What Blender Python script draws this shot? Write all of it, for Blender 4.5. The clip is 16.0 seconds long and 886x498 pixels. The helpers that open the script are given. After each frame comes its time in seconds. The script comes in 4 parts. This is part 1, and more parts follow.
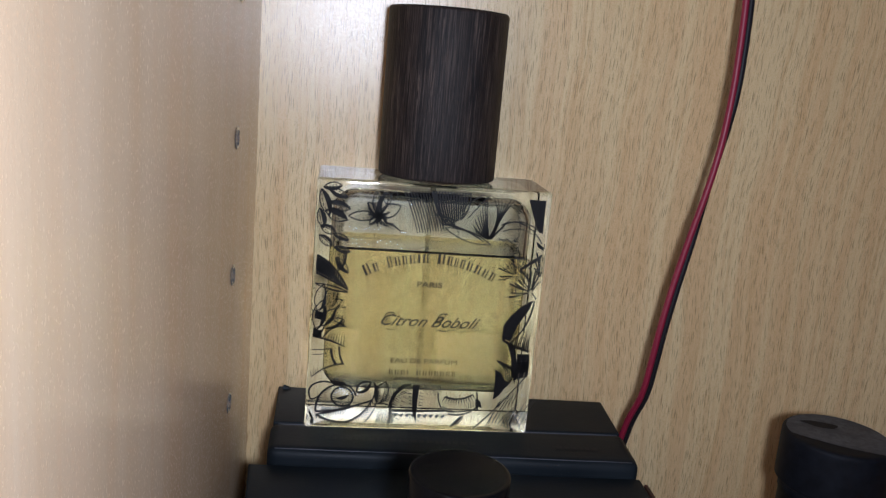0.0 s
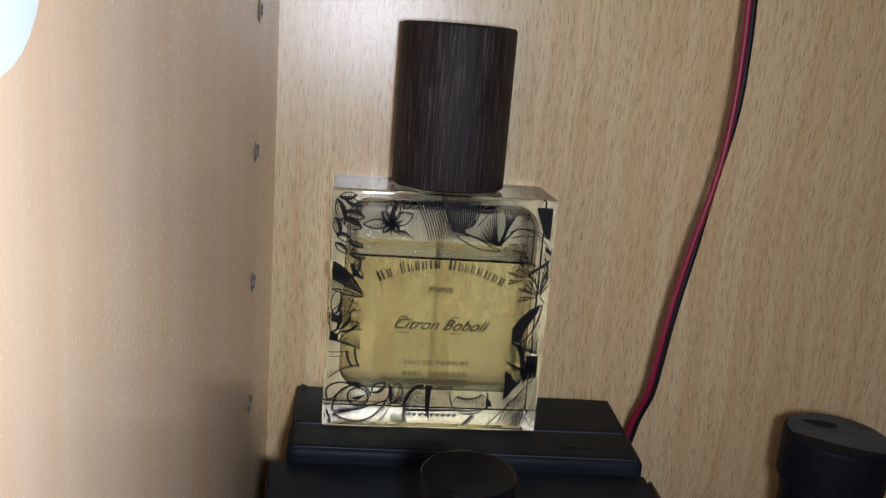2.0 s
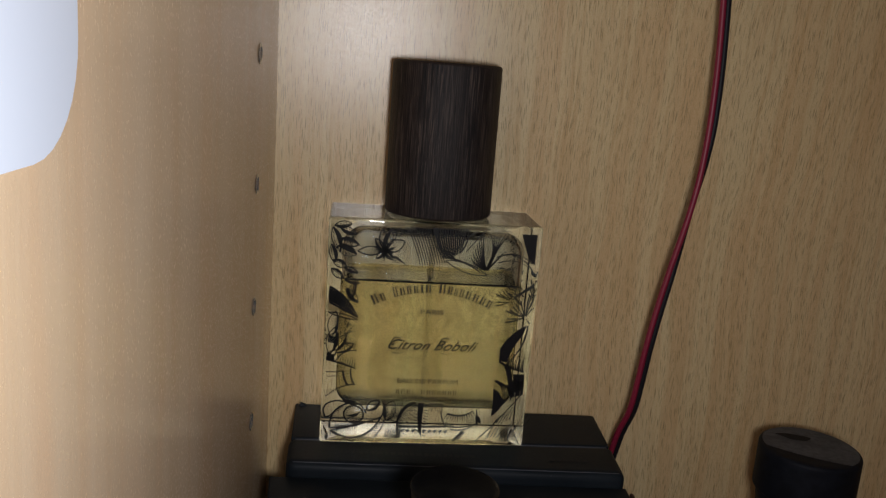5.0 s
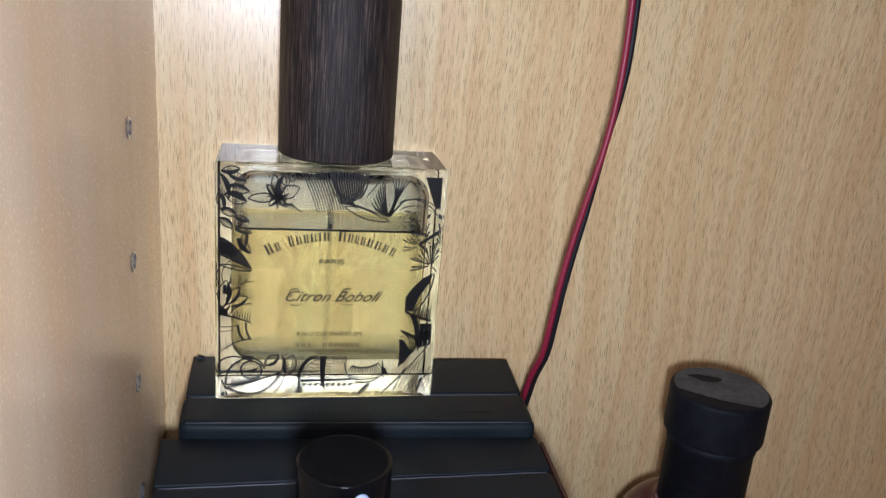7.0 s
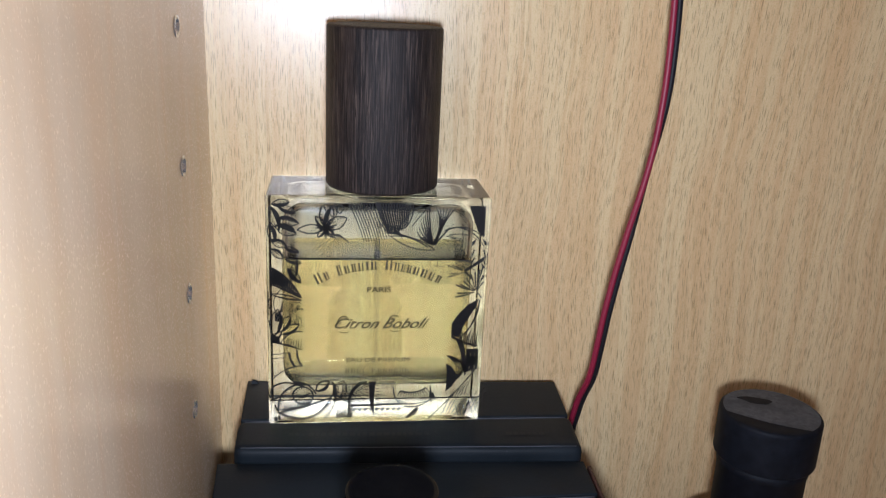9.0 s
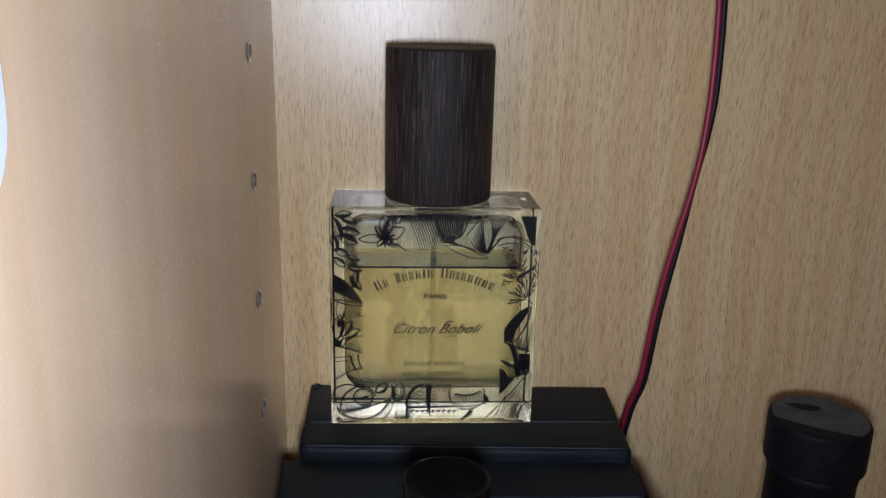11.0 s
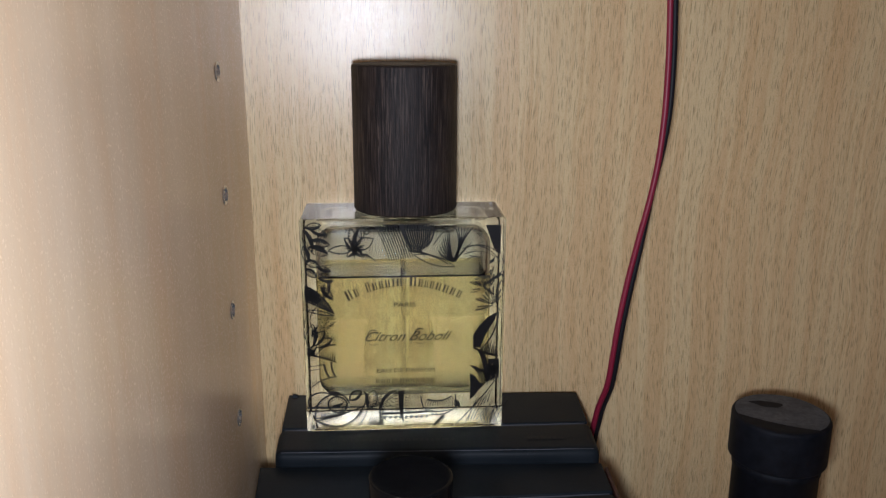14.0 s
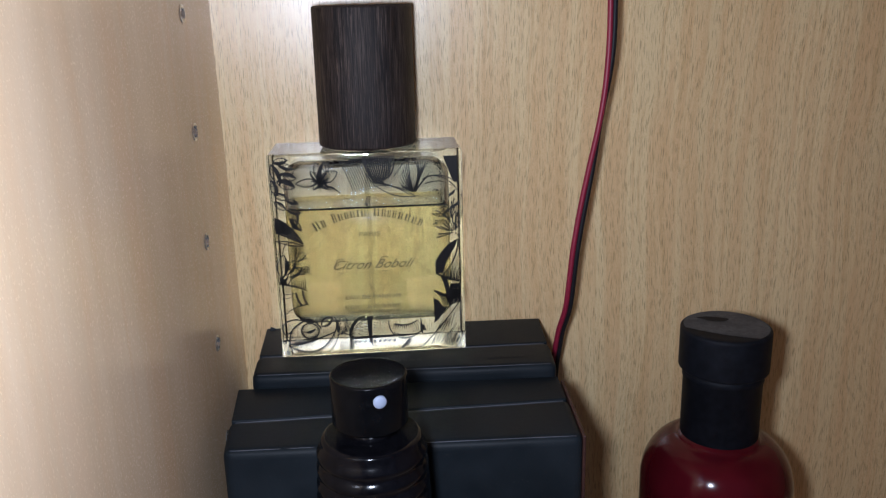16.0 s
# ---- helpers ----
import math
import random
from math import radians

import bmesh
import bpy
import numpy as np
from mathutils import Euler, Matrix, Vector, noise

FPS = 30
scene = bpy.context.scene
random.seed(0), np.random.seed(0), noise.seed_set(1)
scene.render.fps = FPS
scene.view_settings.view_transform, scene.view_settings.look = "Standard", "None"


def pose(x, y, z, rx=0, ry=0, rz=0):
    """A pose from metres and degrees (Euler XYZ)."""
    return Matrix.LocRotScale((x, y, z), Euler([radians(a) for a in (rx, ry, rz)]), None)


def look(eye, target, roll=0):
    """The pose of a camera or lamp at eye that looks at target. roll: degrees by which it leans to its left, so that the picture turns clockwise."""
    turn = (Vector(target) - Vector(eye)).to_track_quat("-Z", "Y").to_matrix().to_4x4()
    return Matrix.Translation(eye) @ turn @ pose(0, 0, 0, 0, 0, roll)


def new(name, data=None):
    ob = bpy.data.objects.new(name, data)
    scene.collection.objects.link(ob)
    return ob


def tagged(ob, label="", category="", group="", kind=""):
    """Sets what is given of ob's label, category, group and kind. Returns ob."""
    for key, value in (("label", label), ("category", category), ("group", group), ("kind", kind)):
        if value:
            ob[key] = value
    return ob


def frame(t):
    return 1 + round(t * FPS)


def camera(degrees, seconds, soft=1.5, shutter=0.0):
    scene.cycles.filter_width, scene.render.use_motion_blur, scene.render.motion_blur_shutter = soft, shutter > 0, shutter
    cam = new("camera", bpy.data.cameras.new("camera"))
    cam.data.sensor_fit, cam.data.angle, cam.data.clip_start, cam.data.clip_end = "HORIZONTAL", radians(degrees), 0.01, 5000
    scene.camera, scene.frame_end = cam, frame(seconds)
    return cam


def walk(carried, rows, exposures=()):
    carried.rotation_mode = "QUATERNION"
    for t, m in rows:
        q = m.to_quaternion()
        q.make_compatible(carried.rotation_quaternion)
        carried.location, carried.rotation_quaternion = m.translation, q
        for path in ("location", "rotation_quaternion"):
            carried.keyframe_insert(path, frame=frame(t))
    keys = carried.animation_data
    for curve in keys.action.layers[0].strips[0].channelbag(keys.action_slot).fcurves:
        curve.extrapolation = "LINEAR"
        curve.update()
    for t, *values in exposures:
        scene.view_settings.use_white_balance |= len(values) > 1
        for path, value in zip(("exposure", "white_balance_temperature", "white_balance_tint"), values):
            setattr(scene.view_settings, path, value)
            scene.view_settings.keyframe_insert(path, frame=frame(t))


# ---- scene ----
cam = camera(55.79, 16.0, soft=1.3)
PATH = [
    (0, (0.0277, -0.2228, 0.0916), (0.2223, 1.7197, -0.3431), 5.04),
    (0.5, (0.0315, -0.2219, 0.0956), (0.2280, 1.7160, -0.3580), 4.72),
    (1, (0.0301, -0.2243, 0.0928), (0.2005, 1.7130, -0.3737), 4.76),
    (1.5, (0.0277, -0.2298, 0.0957), (0.1841, 1.7059, -0.3823), 4.97),
    (2, (0.0277, -0.2298, 0.0975), (0.1878, 1.7097, -0.3638), 4.66),
    (2.5, (0.0277, -0.2327, 0.1006), (0.1856, 1.7083, -0.3550), 4.51),
    (3, (0.0279, -0.2330, 0.1012), (0.1809, 1.7147, -0.3264), 4.07),
    (5.5, (0.0299, -0.2417, 0.1060), (0.1963, 1.7027, -0.3316), 4.53),
    (6, (0.0331, -0.2321, 0.1084), (0.3157, 1.6746, -0.4252), 5.95),
    (6.5, (0.0355, -0.2286, 0.1038), (0.3673, 1.6511, -0.4935), 5.50),
    (7, (0.0390, -0.2266, 0.1082), (0.3564, 1.6503, -0.5056), 4.76),
    (7.5, (0.0384, -0.2248, 0.1106), (0.3465, 1.6514, -0.5098), 4.63),
    (8, (0.0410, -0.2325, 0.1141), (0.3056, 1.6541, -0.4946), 3.83),
    (8.5, (0.0435, -0.2267, 0.1125), (0.2670, 1.6672, -0.4902), 2.98),
    (9, (0.0403, -0.2289, 0.1139), (0.2333, 1.6687, -0.4876), 2.72),
    (9.5, (0.0396, -0.2325, 0.1123), (0.1905, 1.6708, -0.4831), 2.14),
    (12, (0.0428, -0.2425, 0.1150), (0.0786, 1.6884, -0.4049), 1.47),
    (12.5, (0.0440, -0.2410, 0.1131), (0.0901, 1.6935, -0.3924), 1.43),
    (13, (0.0438, -0.2429, 0.1130), (0.1073, 1.6879, -0.4045), 1.16),
    (13.5, (0.0457, -0.2438, 0.1131), (0.1089, 1.6854, -0.4108), 0.73),
    (14, (0.0474, -0.2486, 0.1135), (0.1178, 1.6831, -0.3999), 0.22),
    (14.5, (0.0515, -0.2496, 0.1085), (0.1163, 1.6794, -0.4158), -0.02),
    (15, (0.0558, -0.2557, 0.1090), (0.1181, 1.6708, -0.4244), -0.39),
    (15.5, (0.0557, -0.2598, 0.1113), (0.1109, 1.6654, -0.4279), -0.80),
    (16, (0.0575, -0.2671, 0.1034), (0.1299, 1.6512, -0.4579), -1.46),
]
EXPOSURES = [
    (0.0, -0.15, 6150, 10), (1.5, -0.28, 6350, 10), (2.0, -0.36, 6400, 10), (2.5, -0.53, 6750, 10), (3.0, -0.70, 6850, 10), (5.5, -1.05, 7500, 10),
    (6.0, -0.10, 6750, 10), (6.5, 0.37, 6350, 10), (7.0, 0.50, 6200, 10), (8.0, 0.62, 6150, 10), (9.0, 0.46, 6150, 10), (9.5, 0.15, 6150, 10),
    (12.0, -0.50, 6400, 10), (12.5, -0.45, 6550, 10), (13.0, -0.29, 6500, 10), (14.0, -0.19, 6450, 10), (15.0, 0.06, 6350, 10), (16.0, 0.08, 6150, 10),
]
walk(cam, [(t, look(eye, target, roll)) for t, eye, target, roll in PATH], EXPOSURES)

# ---- world and light ----
world = bpy.data.worlds.new("dim_room")
scene.world = world
world.use_nodes = True
bg = world.node_tree.nodes["Background"]
bg.inputs["Color"].default_value = (0.62, 0.60, 0.78, 1)
bg.inputs["Strength"].default_value = 0.07

torch_data = bpy.data.lights.new("torch_light", "SPOT")
torch_data.energy = 1.30
torch_data.color = (0.90, 0.98, 1.17)
torch_data.shadow_soft_size = 0.008
torch_data.spot_size, torch_data.spot_blend = radians(150), 1.0
torch = new("torch_light", torch_data)
torch.matrix_basis = look((0.043, -0.243, 0.096), (0.036, 0.0, 0.060))


# ---- node helpers ----
def material(name, rough=0.5, metallic=0.0, base=(0.5, 0.5, 0.5)):
    m = bpy.data.materials.new(name)
    m.use_nodes = True
    p = m.node_tree.nodes["Principled BSDF"]
    p.inputs["Base Color"].default_value = (*base, 1)
    p.inputs["Roughness"].default_value = rough
    p.inputs["Metallic"].default_value = metallic
    return m, p


def node(m, kind, **inputs):
    n = m.node_tree.nodes.new(kind)
    for k, v in inputs.items():
        n.inputs[k.replace("_", " ")].default_value = v
    return n


def link(m, a, b):
    m.node_tree.links.new(a, b)


def coords(m, scale):
    tc = node(m, "ShaderNodeTexCoord")
    mp = node(m, "ShaderNodeMapping")
    mp.inputs["Scale"].default_value = scale
    link(m, tc.outputs["Object"], mp.inputs["Vector"])
    return mp.outputs["Vector"]


def noise_at(m, scale, detail=3.0, rough=0.55, dist=0.0):
    n = node(m, "ShaderNodeTexNoise", Scale=1.0, Detail=detail, Roughness=rough, Distortion=dist)
    link(m, coords(m, scale), n.inputs["Vector"])
    return n.outputs["Fac"]


def ramp(m, fac, stops):
    r = node(m, "ShaderNodeValToRGB")
    els = r.color_ramp.elements
    while len(els) < len(stops):
        els.new(0.5)
    for e, (at, c) in zip(els, stops):
        e.position, e.color = at, (*c, 1) if len(c) == 3 else c
    link(m, fac, r.inputs["Fac"])
    return r.outputs["Color"]


def mix(m, fac, a, b, mode="MIX"):
    n = m.node_tree.nodes.new("ShaderNodeMix")
    n.data_type, n.blend_type = "RGBA", mode
    for sock, v in ((n.inputs[0], fac), (n.inputs[6], a), (n.inputs[7], b)):
        if isinstance(v, (int, float)):
            sock.default_value = v
        elif isinstance(v, tuple):
            sock.default_value = (*v, 1)
        else:
            link(m, v, sock)
    return n.outputs[2]


def grey(v):
    return (v, v, v)


def bump(m, p, height, strength, distance):
    b = node(m, "ShaderNodeBump", Strength=strength, Distance=distance)
    link(m, height, b.inputs["Height"])
    link(m, b.outputs["Normal"], p.inputs["Normal"])


def flowing(m, sway, size):
    """Object coordinates (across, up) of an upright board, swayed sideways so that the grain wanders."""
    tc = node(m, "ShaderNodeTexCoord")
    cut = node(m, "ShaderNodeSeparateXYZ")
    put = node(m, "ShaderNodeCombineXYZ")
    add = node(m, "ShaderNodeMath")
    add.operation = "MULTIPLY_ADD"
    link(m, tc.outputs["Object"], cut.inputs[0])
    link(m, noise_at(m, (size, size, size * 0.7), 2, 0.5), add.inputs[0])
    add.inputs[1].default_value = sway
    link(m, cut.outputs["X"], add.inputs[2])
    link(m, add.outputs[0], put.inputs["X"])
    link(m, cut.outputs["Z"], put.inputs["Y"])
    return put.outputs[0]


def scaled(m, vector, scale):
    mp = node(m, "ShaderNodeMapping")
    mp.inputs["Scale"].default_value = (*scale, 1)
    link(m, vector, mp.inputs["Vector"])
    return mp.outputs["Vector"]


def streaks(m, vector, scale, detail=3.0, rough=0.55, dist=0.0):
    n = node(m, "ShaderNodeTexNoise", Scale=1.0, Detail=detail, Roughness=rough, Distortion=dist)
    link(m, scaled(m, vector, scale), n.inputs["Vector"])
    return n.outputs["Fac"]


def ticks(m, vector, cell, size, amount, keep):
    """Short upright pores, one to a cell, some of them missing and some faint."""
    v = node(m, "ShaderNodeTexVoronoi", Scale=1.0, Randomness=1.0)
    v.voronoi_dimensions = "2D"
    link(m, scaled(m, vector, cell), v.inputs["Vector"])
    there = node(m, "ShaderNodeSeparateColor")
    link(m, v.outputs["Color"], there.inputs[0])
    shape = ramp(m, v.outputs["Distance"], [(size * 0.45, grey(amount)), (size, grey(0.0))])
    return mix(m, 1.0, shape, ramp(m, there.outputs[0], [(1 - keep - 0.12, grey(0.0)), (1 - keep * 0.35, grey(1.0))]), "MULTIPLY")


# ---- materials ----
def beech_laminate(name, tone, fleck, lo, hi, light_grain=0.55, lines=0.55):
    m, p = material(name, 0.3)
    broad = noise_at(m, (34, 34, 2.2), 3, 0.6, 0.8)
    figure = noise_at(m, (75, 75, 5), 2, 0.5, 1.2)
    streak = noise_at(m, (700, 700, 18), 4, 0.7, 0.3)
    flecks = noise_at(m, (2700, 2700, 215), 2, 0.5)
    small = noise_at(m, (3600, 3600, 330), 1, 0.5)
    pale = noise_at(m, (900, 900, 70), 2, 0.5)
    base = ramp(m, broad, [(0.35, (tone[0] * 0.90, tone[1] * 0.86, tone[2] * 0.80)), (0.65, tone)])
    base = mix(m, ramp(m, figure, [(0.48, grey(0.0)), (0.64, grey(0.5))]), base, (tone[0] * 0.96, tone[1] * 0.83, tone[2] * 0.73))
    base = mix(m, ramp(m, streak, [(0.40, grey(0.0)), (0.68, grey(lines))]), base, (tone[0] * 0.90, tone[1] * 0.79, tone[2] * 0.68))
    light = ramp(m, pale, [(0.55, grey(0.0)), (0.68, grey(light_grain))])
    base = mix(m, light, base, tuple(min(1.0, 1.13 * c + 0.02) for c in tone))
    gate = ramp(m, figure, [(0.30, grey(0.45)), (0.60, grey(1.0))])
    dark = mix(m, 1.0, ramp(m, flecks, [(0.575, grey(0.0)), (0.65, grey(fleck))]), gate, "MULTIPLY")
    base = mix(m, dark, base, (tone[0] * 0.54, tone[1] * 0.39, tone[2] * 0.27))
    base = mix(m, ramp(m, small, [(0.60, grey(0.0)), (0.70, grey(fleck * 0.25))]), base, (tone[0] * 0.66, tone[1] * 0.52, tone[2] * 0.42))
    link(m, base, p.inputs["Base Color"])
    fine = noise_at(m, (2100, 2100, 1300), 2, 0.6)
    link(m, ramp(m, fine, [(0.3, grey(lo)), (0.7, grey(hi))]), p.inputs["Roughness"])
    bump(m, p, fine, 0.2, 0.00006)
    p.inputs["Specular IOR Level"].default_value = 0.55
    return m


def flecked_beech(tone):
    """Pale beech with wandering salmon bands and many short grey-brown pores."""
    m, p = material("beech_laminate", 0.3)
    flow = flowing(m, 0.011, 16)
    wide = streaks(m, flow, (42, 1.6), 3, 0.55, 0.6)
    band = streaks(m, flow, (150, 5.0), 3, 0.55, 0.9)
    thread = streaks(m, flow, (620, 16), 3, 0.6, 0.3)
    fine = streaks(m, flow, (2300, 120), 3, 0.6)
    base = ramp(m, wide, [(0.32, (tone[0] * 0.95, tone[1] * 0.93, tone[2] * 0.90)), (0.68, (tone[0] * 1.04, tone[1] * 1.04, tone[2] * 1.03))])
    salmon = (tone[0] * 0.93, tone[1] * 0.80, tone[2] * 0.72)
    base = mix(m, ramp(m, band, [(0.46, grey(0.0)), (0.62, grey(0.80))]), base, salmon)
    base = mix(m, ramp(m, thread, [(0.48, grey(0.0)), (0.66, grey(0.70))]), base, (tone[0] * 0.86, tone[1] * 0.73, tone[2] * 0.62))
    base = mix(m, ramp(m, fine, [(0.52, grey(0.0)), (0.72, grey(0.35))]), base, tuple(min(1.0, 1.16 * c + 0.02) for c in tone))
    for cell, size, amount, keep in (((2000, 125), 0.26, 0.74, 0.54), ((2500, 180), 0.25, 0.62, 0.48), ((1550, 88), 0.19, 0.78, 0.44)):
        base = mix(m, ticks(m, flow, cell, size, amount, keep), base, (tone[0] * 0.44, tone[1] * 0.33, tone[2] * 0.25))
    link(m, base, p.inputs["Base Color"])
    grit = noise_at(m, (3600, 3600, 2900), 3, 0.65)
    link(m, ramp(m, grit, [(0.3, grey(0.22)), (0.7, grey(0.36))]), p.inputs["Roughness"])
    bump(m, p, grit, 0.5, 0.00006)
    p.inputs["Specular IOR Level"].default_value = 0.82
    return m


LAMINATE = flecked_beech((0.795, 0.610, 0.342))
SIDE_LAMINATE = beech_laminate("side_laminate", (0.810, 0.620, 0.430), 0.05, 0.20, 0.29, 0.06, 0.22)


def wenge():
    m, p = material("dark_wenge_wood", 0.55)
    lines = noise_at(m, (2600, 2600, 75), 4, 0.75, 0.5)
    broad = noise_at(m, (260, 260, 8), 2, 0.5)
    pores = noise_at(m, (2600, 2600, 160), 1, 0.5)
    c = ramp(m, lines, [(0.40, (0.008, 0.007, 0.008)), (0.52, (0.028, 0.021, 0.019)), (0.64, (0.095, 0.068, 0.056))])
    c = mix(m, ramp(m, broad, [(0.35, grey(0.0)), (0.7, grey(0.55))]), c, (0.016, 0.010, 0.008))
    c = mix(m, ramp(m, pores, [(0.66, grey(0.0)), (0.72, grey(0.9))]), c, (0.006, 0.004, 0.004))
    link(m, c, p.inputs["Base Color"])
    bump(m, p, lines, 0.7, 0.0002)
    p.inputs["Specular IOR Level"].default_value = 0.22
    return m


WENGE = wenge()


def black_paper():
    m, p = material("black_paper", 0.5)
    a = noise_at(m, (900, 900, 900), 3, 0.6)
    b = noise_at(m, (45, 45, 45), 3, 0.6)
    d = noise_at(m, (1700, 1700, 1700), 1, 0.5)
    c = ramp(m, b, [(0.3, (0.0062, 0.0092, 0.0122)), (0.75, (0.0145, 0.0192, 0.0242))])
    c = mix(m, ramp(m, d, [(0.74, grey(0.0)), (0.82, grey(0.3))]), c, (0.07, 0.075, 0.08))
    link(m, c, p.inputs["Base Color"])
    link(m, ramp(m, b, [(0.3, grey(0.44)), (0.7, grey(0.60))]), p.inputs["Roughness"])
    bump(m, p, a, 0.35, 0.0001)
    p.inputs["Specular IOR Level"].default_value = 0.14
    return m


PAPER = black_paper()
# lighter blue base holds the sheen on the rubbed edges
WORN_SHEEN = material("worn_paper_sheen", 0.5, 0, (0.05, 0.055, 0.07))[0]
FOIL, foil_p = material("dull_foil", 0.5, 0, (0.014, 0.015, 0.018))
foil_p.inputs["Specular IOR Level"].default_value = 0.15


def brown_card():
    m, p = material("red_brown_card", 0.55)
    link(m, ramp(m, noise_at(m, (300, 300, 300), 3), [(0.3, (0.030, 0.010, 0.008)), (0.7, (0.055, 0.018, 0.013))]), p.inputs["Base Color"])
    return m


BROWN = brown_card()


def glass(name, ior, tint, wavy=0.0, scale=(650, 650, 130)):
    """Clear stuff that tints what passes through and reflects white."""
    m, p = material(name, 0.0, 0.0, tuple(c * c for c in tint))
    p.inputs["Transmission Weight"].default_value = 1.0
    p.inputs["IOR"].default_value = ior
    if wavy:
        bump(m, p, noise_at(m, scale, 3, 0.55, 0.3), wavy, 0.0006)
    return m


GLASS = glass("clear_glass", 1.5, (0.765, 0.80, 0.81))
MOULDED = glass("moulded_glass", 1.5, (0.80, 0.82, 0.84), 0.06)
WAVY = glass("wavy_moulded_glass", 1.5, (0.78, 0.80, 0.825), 0.30)
PERFUME = glass("yellow_perfume", 1.36, (0.945, 0.888, 0.715), 0.02, (1100, 1100, 420))
# fine streaks painted into the tint for wood grain refracted through the moulded wall
grain_refraction = noise_at(PERFUME, (2600, 2600, 900), 2, 0.6, 0.4)
link(PERFUME, ramp(PERFUME, grain_refraction, [(0.36, (0.78, 0.67, 0.395)), (0.50, (0.893, 0.789, 0.511)), (0.66, (0.985, 0.915, 0.66))]), PERFUME.node_tree.nodes["Principled BSDF"].inputs["Base Color"])
TUBE = glass("tube_plastic", 1.05, (0.93, 0.92, 0.90))
INK, ink_p = material("black_ink", 0.45, 0, (0.010, 0.009, 0.009))
ink_p.inputs["Specular IOR Level"].default_value = 0.2


def red_glass():
    m, p = material("dark_red_lacquer_glass", 0.14)
    link(m, ramp(m, noise_at(m, (60, 60, 30), 2), [(0.3, (0.050, 0.0030, 0.0060)), (0.7, (0.088, 0.0050, 0.0100))]), p.inputs["Base Color"])
    p.inputs["Specular IOR Level"].default_value = 0.30
    return m


RED_GLASS = red_glass()


def dusty_black():
    m, p = material("grey_dust", 0.8)
    dust = noise_at(m, (700, 700, 700), 4, 0.7)
    big = noise_at(m, (140, 140, 140), 3, 0.6, 0.5)
    c = ramp(m, dust, [(0.3, (0.045, 0.046, 0.052)), (0.75, (0.105, 0.108, 0.118))])
    c = mix(m, ramp(m, big, [(0.35, grey(0.5)), (0.6, grey(0.0))]), c, (0.030, 0.030, 0.034))
    link(m, c, p.inputs["Base Color"])
    bump(m, p, dust, 0.3, 0.0001)
    return m


DUSTY = dusty_black()


def satin_black():
    m, p = material("satin_black_plastic", 0.62)
    link(m, ramp(m, noise_at(m, (400, 400, 400), 3), [(0.3, (0.0035, 0.0042, 0.0066)), (0.75, (0.0085, 0.0100, 0.0150))]), p.inputs["Base Color"])
    p.inputs["Specular IOR Level"].default_value = 0.16
    return m


SATIN = satin_black()


def gloss_black():
    m, p = material("gloss_black_plastic", 0.1)
    link(m, ramp(m, noise_at(m, (500, 500, 500), 3), [(0.3, (0.002, 0.002, 0.003)), (0.8, (0.006, 0.006, 0.008))]), p.inputs["Base Color"])
    link(m, ramp(m, noise_at(m, (700, 700, 700), 3), [(0.3, grey(0.10)), (0.8, grey(0.22))]), p.inputs["Roughness"])
    p.inputs["Specular IOR Level"].default_value = 0.22
    return m


GLOSS = gloss_black()


def button_black():
    m, p = material("rubbed_black_plastic", 0.3)
    rub = noise_at(m, (420, 420, 420), 4, 0.65)
    link(m, ramp(m, rub, [(0.3, (0.002, 0.0022, 0.0028)), (0.75, (0.0045, 0.0048, 0.0058))]), p.inputs["Base Color"])
    link(m, ramp(m, rub, [(0.3, grey(0.15)), (0.75, grey(0.24))]), p.inputs["Roughness"])
    p.inputs["Specular IOR Level"].default_value = 0.14
    return m


BUTTON = button_black()
NOZZLE = material("pale_nozzle", 0.45, 0, (0.31, 0.36, 0.48))[0]
RED_WIRE = material("red_wire_sleeve", 0.46, 0, (0.25, 0.012, 0.038))[0]
BLACK_WIRE, black_wire_p = material("black_wire_sleeve", 0.5, 0, (0.011, 0.010, 0.013))
black_wire_p.inputs["Specular IOR Level"].default_value = 0.22
STEEL = material("hole_metal", 0.26, 0.85, (0.80, 0.78, 0.75))[0]
WHITE = material("white_plastic", 0.35, 0, (0.74, 0.81, 0.92))[0]


# ---- mesh helpers ----
def part(name, bm, mat, parent=None, label="", smooth=False):
    me = bpy.data.meshes.new(name)
    bm.normal_update()
    for f in bm.faces:
        f.smooth = smooth
    bm.to_mesh(me)
    bm.free()
    me.materials.append(mat)
    ob = new(name, me)
    if parent is not None:
        ob.parent = parent
    if label:
        ob["label"] = label
    return ob


def block(lo, hi, bevel=0.0, seg=3, only=None):
    bm = bmesh.new()
    bmesh.ops.create_cube(bm, size=1)
    for v in bm.verts:
        v.co = Vector([(lo[i] + hi[i]) / 2 + v.co[i] * (hi[i] - lo[i]) for i in range(3)])
    if bevel:
        edges = [e for e in bm.edges if only is None or only(e)]
        bmesh.ops.bevel(bm, geom=edges, offset=bevel, segments=seg, affect="EDGES", profile=0.5)
    return bm


